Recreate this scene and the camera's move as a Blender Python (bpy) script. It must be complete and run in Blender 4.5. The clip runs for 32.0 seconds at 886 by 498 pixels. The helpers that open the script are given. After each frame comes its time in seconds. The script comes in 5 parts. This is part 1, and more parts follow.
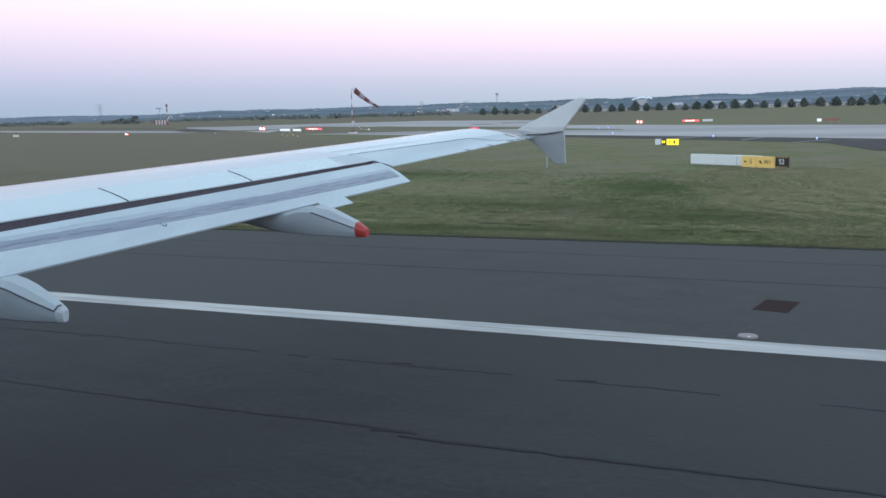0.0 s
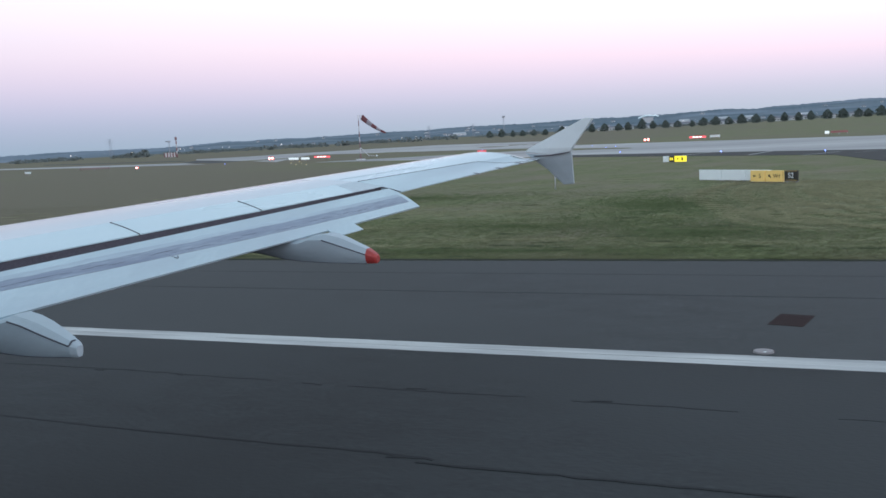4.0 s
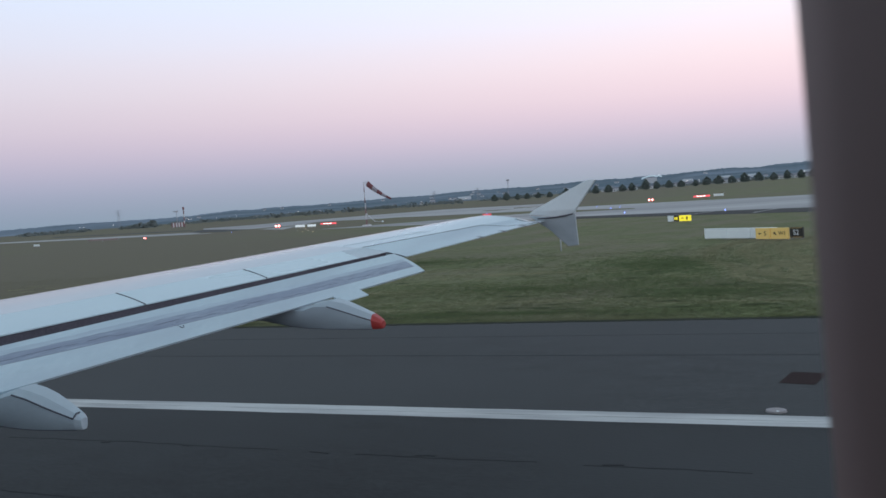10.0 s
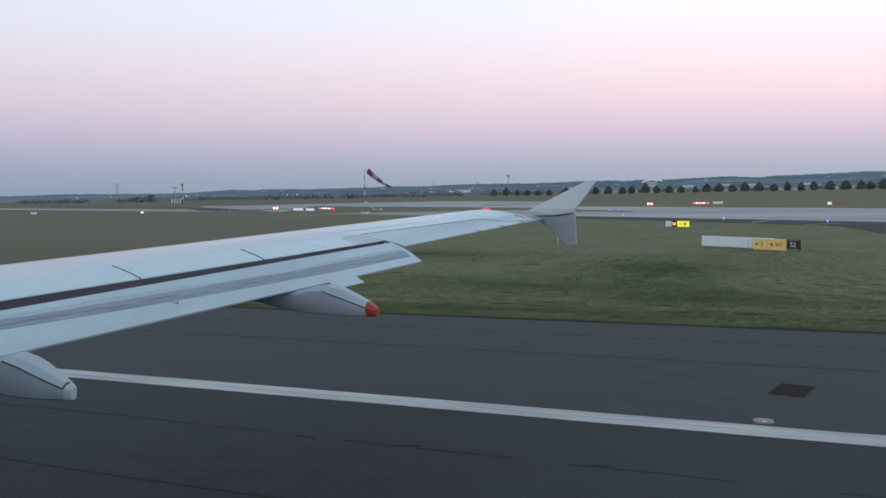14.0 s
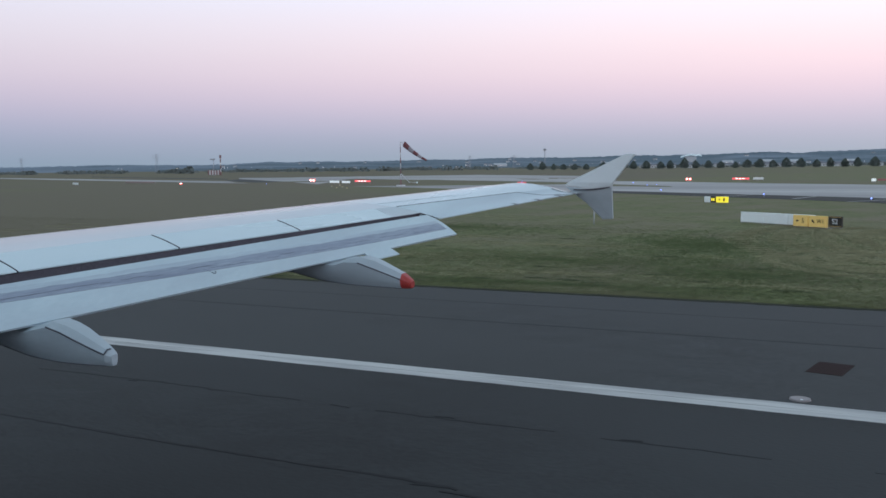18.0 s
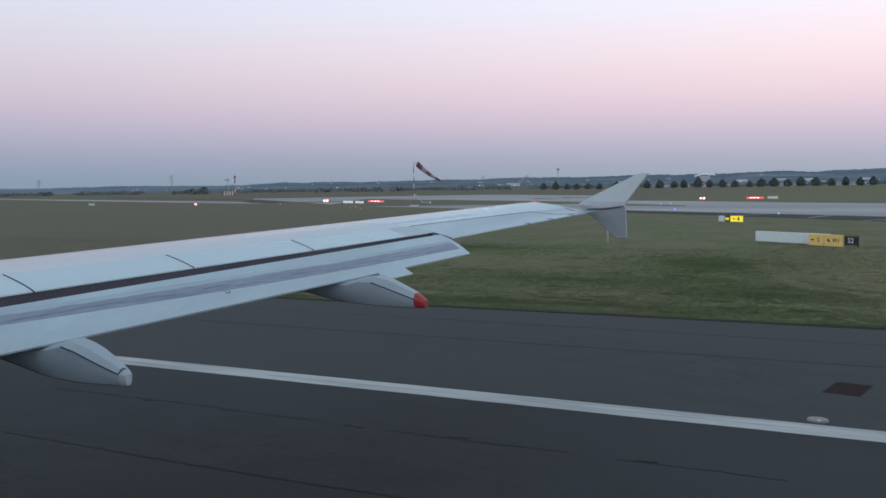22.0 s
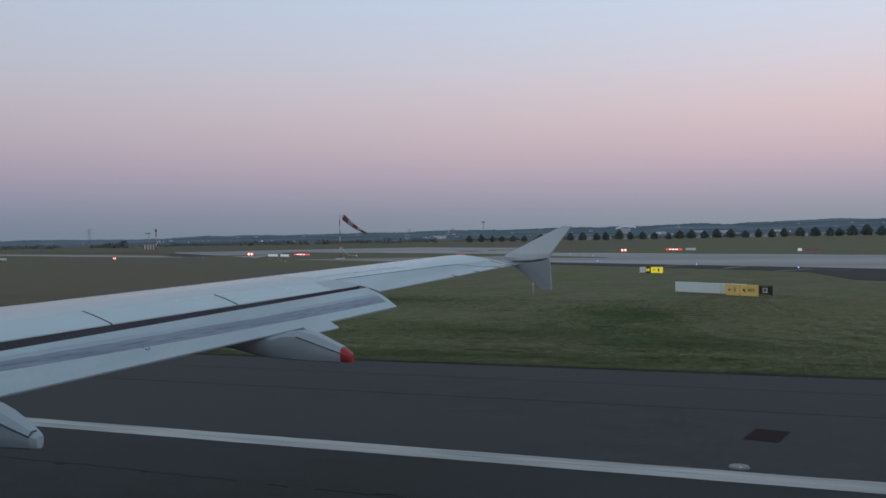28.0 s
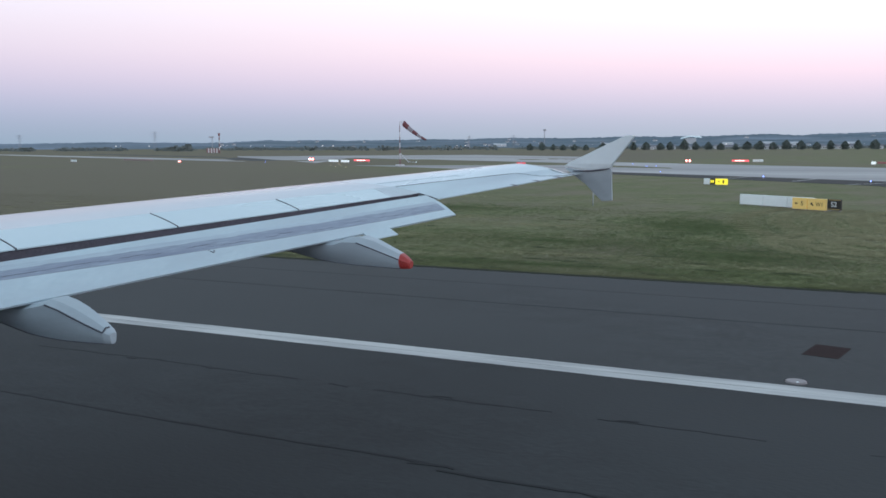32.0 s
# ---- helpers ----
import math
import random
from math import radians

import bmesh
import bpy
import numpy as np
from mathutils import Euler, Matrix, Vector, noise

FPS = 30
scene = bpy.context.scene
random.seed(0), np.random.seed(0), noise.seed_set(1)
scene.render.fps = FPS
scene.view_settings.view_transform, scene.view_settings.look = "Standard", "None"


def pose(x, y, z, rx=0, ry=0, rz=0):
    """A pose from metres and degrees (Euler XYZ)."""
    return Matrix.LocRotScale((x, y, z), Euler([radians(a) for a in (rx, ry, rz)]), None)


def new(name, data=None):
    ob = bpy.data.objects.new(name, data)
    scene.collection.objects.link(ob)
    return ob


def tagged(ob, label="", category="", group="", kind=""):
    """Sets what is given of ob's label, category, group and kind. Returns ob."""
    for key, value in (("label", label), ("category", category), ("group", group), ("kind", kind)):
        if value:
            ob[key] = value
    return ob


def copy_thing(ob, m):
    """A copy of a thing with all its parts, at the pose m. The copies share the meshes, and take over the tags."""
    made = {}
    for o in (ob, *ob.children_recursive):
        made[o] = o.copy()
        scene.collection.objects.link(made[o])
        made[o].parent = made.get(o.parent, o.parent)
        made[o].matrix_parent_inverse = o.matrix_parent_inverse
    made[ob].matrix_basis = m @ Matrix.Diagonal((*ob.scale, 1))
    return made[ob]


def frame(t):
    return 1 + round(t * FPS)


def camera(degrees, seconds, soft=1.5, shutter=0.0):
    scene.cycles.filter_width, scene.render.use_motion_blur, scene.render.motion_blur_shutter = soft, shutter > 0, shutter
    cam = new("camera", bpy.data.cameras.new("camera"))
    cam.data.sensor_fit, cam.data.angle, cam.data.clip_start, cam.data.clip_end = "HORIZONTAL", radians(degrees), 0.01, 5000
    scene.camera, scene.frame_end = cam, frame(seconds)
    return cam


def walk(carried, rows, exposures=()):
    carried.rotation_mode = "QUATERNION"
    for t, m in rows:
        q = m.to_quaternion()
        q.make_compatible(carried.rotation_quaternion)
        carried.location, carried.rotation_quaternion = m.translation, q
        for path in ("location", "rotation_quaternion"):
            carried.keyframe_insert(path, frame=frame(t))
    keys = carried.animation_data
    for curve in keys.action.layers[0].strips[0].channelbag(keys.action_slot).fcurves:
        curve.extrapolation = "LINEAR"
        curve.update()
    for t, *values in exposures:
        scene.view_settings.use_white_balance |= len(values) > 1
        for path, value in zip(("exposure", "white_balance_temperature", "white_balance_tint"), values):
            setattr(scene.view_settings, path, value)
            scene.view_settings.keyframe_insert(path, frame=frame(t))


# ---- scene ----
cam = camera(54.0, 32.0, soft=1.6)
cam.data.dof.use_dof, cam.data.dof.focus_distance, cam.data.dof.aperture_fstop = True, 22.0, 22.0

# seconds, eye x, y, z, yaw, pitch, roll: seated behind the wing, looking out of the cabin window
PATH = [
    (0.0, 0.0050, 0.0, 4.4000, 22.131, -8.831, 1.454),
    (0.5, 0.0050, 0.0, 4.3979, 22.266, -8.585, 1.553),
    (1.0, 0.0050, 0.0, 4.4014, 22.768, -8.333, 1.759),
    (1.5, 0.0050, 0.0, 4.3999, 23.213, -7.785, 1.836),
    (2.0, 0.0050, 0.0, 4.3989, 23.430, -6.592, 1.601),
    (2.5, 0.0050, 0.0, 4.4027, 23.329, -6.384, 2.555),
    (4.5, 0.0050, 0.0, 4.4036, 22.567, -7.428, 3.256),
    (5.0, 0.0050, 0.0, 4.4037, 23.132, -6.498, 3.242),
    (5.5, 0.0050, 0.0, 4.4064, 23.388, -5.922, 3.392),
    (6.0, 0.0200, 0.0, 4.4098, 24.279, -5.667, 3.441),
    (6.5, 0.0254, 0.0, 4.4089, 24.287, -5.571, 3.950),
    (7.0, 0.0310, 0.0, 4.4051, 24.272, -4.588, 3.965),
    (7.5, 0.0300, 0.0, 4.4067, 22.710, -5.301, 3.685),
    (8.0, 0.0330, 0.0, 4.4074, 23.531, -4.596, 3.652),
    (8.5, 0.0280, 0.0, 4.3998, 24.473, -3.957, 3.851),
    (9.0, 0.0200, 0.0, 4.4026, 24.237, -3.978, 3.329),
    (9.5, 0.0200, 0.0, 4.4069, 24.117, -3.572, 3.953),
    (10.0, 0.0300, 0.0, 4.4043, 22.940, -3.016, 4.418),
    (10.5, 0.0380, 0.0, 4.3996, 22.569, -1.787, 4.737),
    (11.0, 0.0500, 0.0, 4.4001, 24.933, -0.630, 4.597),
    (11.5, 0.0215, 0.0, 4.4095, 22.284, -2.715, 3.357),
    (12.0, 0.0290, 0.0, 4.4077, 24.006, 0.143, 3.780),
    (12.5, 0.0180, 0.0, 4.4052, 23.559, -1.903, 1.675),
    (13.0, 0.0050, 0.0, 4.4025, 21.924, -3.796, 0.209),
    (13.5, 0.0050, 0.0, 4.4068, 22.470, -4.228, 1.551),
    (14.0, 0.0050, 0.0, 4.4036, 22.899, -3.560, 1.062),
    (14.5, 0.0050, 0.0, 4.3991, 22.580, -5.356, 0.283),
    (16.5, 0.0050, 0.0, 4.3907, 24.026, -4.442, 0.923),
    (17.0, 0.0050, 0.0, 4.3896, 24.935, -4.559, 0.783),
    (17.5, 0.0050, 0.0, 4.3917, 25.031, -4.465, 0.418),
    (18.0, 0.0050, 0.0, 4.3915, 25.253, -5.265, 0.642),
    (18.5, 0.0050, 0.0, 4.3931, 25.373, -4.606, 1.563),
    (19.0, 0.0050, 0.0, 4.3936, 25.334, -3.364, 1.778),
    (19.5, 0.0050, 0.0, 4.3927, 25.303, -1.781, 1.807),
    (20.0, 0.0050, 0.0, 4.3922, 25.030, -1.660, 1.449),
    (20.5, 0.0050, 0.0, 4.3933, 26.016, -2.355, 1.164),
    (21.0, 0.0050, 0.0, 4.3879, 25.396, -3.048, 1.085),
    (21.5, 0.0050, 0.0, 4.3928, 26.567, -3.117, 0.405),
    (22.0, 0.0050, 0.0, 4.3868, 26.120, -3.945, 0.811),
    (22.5, 0.0050, 0.0, 4.3893, 25.887, -4.966, 0.741),
    (23.0, 0.0050, 0.0, 4.3913, 25.806, -4.910, 0.134),
    (23.5, 0.0050, 0.0, 4.3900, 25.806, -4.756, 0.048),
    (24.0, 0.0050, 0.0, 4.3887, 25.555, -5.097, 0.490),
    (24.5, 0.0050, 0.0, 4.3925, 25.261, -5.421, 0.568),
    (25.0, 0.0050, 0.0, 4.3877, 23.315, -3.771, -0.300),
    (25.5, 0.0050, 0.0, 4.3868, 22.998, -2.619, -0.502),
    (27.5, 0.0050, 0.0, 4.3942, 22.903, 0.308, 0.841),
    (28.0, 0.0050, 0.0, 4.3889, 21.276, -0.549, 1.004),
    (28.5, 0.0050, 0.0, 4.3956, 21.268, -2.043, 0.945),
    (29.0, 0.0050, 0.0, 4.4032, 18.529, 0.884, 1.722),
    (29.5, 0.0180, 0.0, 4.4048, 19.327, 1.654, 1.866),
    (30.0, 0.0165, 0.0, 4.3960, 18.720, 0.445, 1.288),
    (30.5, 0.0050, 0.0, 4.3974, 20.329, -0.845, 0.931),
    (31.0, 0.0050, 0.0, 4.4077, 22.799, -3.405, 0.369),
    (31.5, 0.0050, 0.0, 4.3999, 24.434, -6.819, -0.650),
    (32.0, 0.0050, 0.0, 4.3998, 25.209, -6.587, 0.210),
]
# seconds, stops
EXPOSURES = [
    (0.0, 1.38), (1.0, 1.42), (2.0, 1.32), (5.0, 1.22), (6.0, 1.13), (7.5, 1.02), (9.0, 0.90), (10.0, 0.83), (10.6, 0.68),
    (11.0, 0.62), (11.6, 0.56), (12.2, 0.43), (13.0, 0.59), (13.6, 0.81), (14.5, 0.88), (17.0, 0.91), (18.5, 0.91),
    (19.2, 0.73), (20.0, 0.58), (21.5, 0.68), (23.0, 0.88), (25.0, 0.88), (25.6, 0.78), (27.4, 0.25),
    (28.0, 0.20), (29.0, 0.25), (29.6, 0.12), (30.2, 0.06), (30.8, 0.34), (31.4, 0.98), (32.0, 1.17)]
walk(cam, [(t, pose(x, y, z, 90 + p, r, w)) for t, x, y, z, w, p, r in PATH], EXPOSURES)


# ---------------------------------------------------------------- sky
def make_sky():
    world = bpy.data.worlds.new("dusk_sky")
    scene.world = world
    world.use_nodes = True
    nt = world.node_tree
    nt.nodes.clear()
    out = nt.nodes.new("ShaderNodeOutputWorld")
    bg = nt.nodes.new("ShaderNodeBackground")
    tc = nt.nodes.new("ShaderNodeTexCoord")
    sep = nt.nodes.new("ShaderNodeSeparateXYZ")
    ramp = nt.nodes.new("ShaderNodeValToRGB")
    nt.links.new(tc.outputs["Generated"], sep.inputs[0])
    nt.links.new(sep.outputs["Z"], ramp.inputs[0])
    # sine of the height above the horizon: shadow of the earth, pink belt, pale blue above
    stops = [(0.0, (0.185, 0.235, 0.300)), (0.020, (0.216, 0.248, 0.318)), (0.045, (0.286, 0.289, 0.378)),
             (0.075, (0.413, 0.351, 0.436)), (0.105, (0.50, 0.41, 0.475)), (0.145, (0.56, 0.485, 0.54)),
             (0.19, (0.56, 0.54, 0.62)), (0.27, (0.505, 0.60, 0.745)), (0.34, (0.465, 0.58, 0.73)), (0.50, (0.27, 0.345, 0.40)), (1.0, (0.17, 0.225, 0.27))]
    ramp.color_ramp.interpolation = "B_SPLINE"
    el = ramp.color_ramp.elements
    while len(el) < len(stops):
        el.new(0.5)
    for e, (pos, col) in zip(el, stops):
        e.position = pos
        e.color = (*col, 1)
    # the side where the sun went down, behind the cabin, is warmer and brighter
    m = nt.nodes.new("ShaderNodeMapRange")
    m.inputs["From Min"].default_value, m.inputs["From Max"].default_value = 0.0, -1.0
    nt.links.new(sep.outputs["Y"], m.inputs["Value"])
    low = nt.nodes.new("ShaderNodeMapRange")
    low.inputs["From Min"].default_value, low.inputs["From Max"].default_value = 0.5, 0.0
    nt.links.new(sep.outputs["Z"], low.inputs["Value"])
    mul = nt.nodes.new("ShaderNodeMath")
    mul.operation = "MULTIPLY"
    nt.links.new(m.outputs[0], mul.inputs[0])
    nt.links.new(low.outputs[0], mul.inputs[1])
    mix = nt.nodes.new("ShaderNodeMixRGB")
    mix.inputs[2].default_value = (0.74, 0.72, 0.72, 1)
    nt.links.new(mul.outputs[0], mix.inputs[0])
    nt.links.new(ramp.outputs[0], mix.inputs[1])
    # and the sky towards the tail is brighter and warmer than towards the nose
    side = nt.nodes.new("ShaderNodeMapRange")
    side.inputs["From Min"].default_value, side.inputs["From Max"].default_value = -1.0, 1.0
    nt.links.new(sep.outputs["X"], side.inputs["Value"])
    tint = nt.nodes.new("ShaderNodeMixRGB")
    tint.inputs[1].default_value = (0.67, 0.755, 0.787, 1)
    tint.inputs[2].default_value = (1.48, 1.28, 1.14, 1)
    plain = nt.nodes.new("ShaderNodeMixRGB")
    plain.inputs[1].default_value = (0.745, 0.75, 0.755, 1)
    plain.inputs[2].default_value = (1.27, 1.29, 1.305, 1)
    belt = nt.nodes.new("ShaderNodeMapRange")
    belt.inputs["From Min"].default_value, belt.inputs["From Max"].default_value = 0.14, 0.28
    nt.links.new(sep.outputs["Z"], belt.inputs["Value"])
    hue = nt.nodes.new("ShaderNodeMixRGB")
    nt.links.new(side.outputs[0], tint.inputs[0])
    nt.links.new(side.outputs[0], plain.inputs[0])
    nt.links.new(belt.outputs[0], hue.inputs[0])
    nt.links.new(tint.outputs[0], hue.inputs[1])
    nt.links.new(plain.outputs[0], hue.inputs[2])
    both = nt.nodes.new("ShaderNodeVectorMath")
    both.operation = "MULTIPLY"
    nt.links.new(mix.outputs[0], both.inputs[0])
    nt.links.new(hue.outputs[0], both.inputs[1])
    nt.links.new(both.outputs[0], bg.inputs[0])
    nt.links.new(bg.outputs[0], out.inputs[0])


make_sky()


# ---------------------------------------------------------------- materials
def mat(name, base, rough=0.6, metal=0.0, vary=0.25, scale=3.0, fine=60.0, bump=0.0, stretch=(1, 1, 1), second=None,
        spec=0.5, coat=0.0, big=0.0, emit=None, strength=0.0, island=0.0, far=None, spin=0.0):
    """A surface with grain at two scales, and optionally large patches of a second colour."""
    ma = bpy.data.materials.new(name)
    ma.use_nodes = True
    nt = ma.node_tree
    b = nt.nodes["Principled BSDF"]
    b.inputs["Roughness"].default_value = rough
    b.inputs["Metallic"].default_value = metal
    b.inputs["Specular IOR Level"].default_value = spec
    b.inputs["Coat Weight"].default_value = coat
    tc = nt.nodes.new("ShaderNodeTexCoord")
    mp = nt.nodes.new("ShaderNodeMapping")
    mp.inputs["Scale"].default_value = stretch
    turned = nt.nodes.new("ShaderNodeMapping")
    turned.inputs["Rotation"].default_value = (0, 0, radians(spin))
    nt.links.new(tc.outputs["Object"], turned.inputs[0])
    nt.links.new(turned.outputs[0], mp.inputs[0])

    def noise_at(s, detail=4.0):
        n = nt.nodes.new("ShaderNodeTexNoise")
        n.inputs["Scale"].default_value = s
        n.inputs["Detail"].default_value = detail
        nt.links.new(mp.outputs[0], n.inputs["Vector"])
        return n

    n1, n2 = noise_at(scale), noise_at(fine, 2.0)
    col = nt.nodes.new("ShaderNodeMixRGB")
    col.inputs[1].default_value = (*[c * (1 - vary) for c in base], 1)
    col.inputs[2].default_value = (*[min(1, c * (1 + vary)) for c in base], 1)
    nt.links.new(n1.outputs["Fac"], col.inputs[0])
    last = col.outputs[0]
    g = nt.nodes.new("ShaderNodeMixRGB")
    g.blend_type = "OVERLAY"
    g.inputs[0].default_value = min(1.0, vary * 1.5)
    nt.links.new(last, g.inputs[1])
    nt.links.new(n2.outputs["Fac"], g.inputs[2])
    last = g.outputs[0]
    if second and big:
        n3 = noise_at(big, 5.0)
        r = nt.nodes.new("ShaderNodeValToRGB")
        r.color_ramp.elements[0].position, r.color_ramp.elements[1].position = 0.42, 0.66
        nt.links.new(n3.outputs["Fac"], r.inputs[0])
        mx = nt.nodes.new("ShaderNodeMixRGB")
        mx.inputs[2].default_value = (*second, 1)
        nt.links.new(r.outputs[0], mx.inputs[0])
        nt.links.new(last, mx.inputs[1])
        last = mx.outputs[0]
    # broad patches of another colour; on the hills they paint the haze
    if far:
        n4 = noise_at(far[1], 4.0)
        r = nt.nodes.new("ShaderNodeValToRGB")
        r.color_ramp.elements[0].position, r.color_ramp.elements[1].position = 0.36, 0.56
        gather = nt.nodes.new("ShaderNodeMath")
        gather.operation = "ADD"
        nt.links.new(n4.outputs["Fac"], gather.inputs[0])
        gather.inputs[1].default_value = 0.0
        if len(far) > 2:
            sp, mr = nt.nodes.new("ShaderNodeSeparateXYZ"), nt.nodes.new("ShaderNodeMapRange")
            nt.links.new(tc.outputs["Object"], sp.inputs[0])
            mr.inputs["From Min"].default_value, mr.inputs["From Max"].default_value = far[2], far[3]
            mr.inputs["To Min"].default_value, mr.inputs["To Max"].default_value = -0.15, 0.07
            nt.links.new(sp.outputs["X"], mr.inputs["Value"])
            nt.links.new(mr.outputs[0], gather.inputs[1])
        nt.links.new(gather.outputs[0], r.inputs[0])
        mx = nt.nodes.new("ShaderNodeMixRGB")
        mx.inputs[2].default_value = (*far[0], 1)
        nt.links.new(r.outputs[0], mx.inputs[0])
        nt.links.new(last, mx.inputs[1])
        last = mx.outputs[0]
    if island:
        ge = nt.nodes.new("ShaderNodeNewGeometry")
        mr = nt.nodes.new("ShaderNodeMapRange")
        mr.inputs["To Min"].default_value, mr.inputs["To Max"].default_value = 1 - island, 1 + island
        nt.links.new(ge.outputs["Random Per Island"], mr.inputs["Value"])
        mv = nt.nodes.new("ShaderNodeVectorMath")
        mv.operation = "SCALE"
        nt.links.new(last, mv.inputs[0])
        nt.links.new(mr.outputs[0], mv.inputs["Scale"])
        last = mv.outputs[0]
    nt.links.new(last, b.inputs["Base Color"])
    rr = nt.nodes.new("ShaderNodeMapRange")
    rr.inputs["To Min"].default_value, rr.inputs["To Max"].default_value = max(0, rough - 0.1), min(1, rough + 0.1)
    nt.links.new(n1.outputs["Fac"], rr.inputs["Value"])
    nt.links.new(rr.outputs[0], b.inputs["Roughness"])
    if bump:
        bp = nt.nodes.new("ShaderNodeBump")
        bp.inputs["Strength"].default_value = bump
        bp.inputs["Distance"].default_value = 0.02
        nt.links.new(n2.outputs["Fac"], bp.inputs["Height"])
        nt.links.new(bp.outputs[0], b.inputs["Normal"])
    if emit:
        b.inputs["Emission Color"].default_value = (*emit, 1)
        b.inputs["Emission Strength"].default_value = strength
    return ma


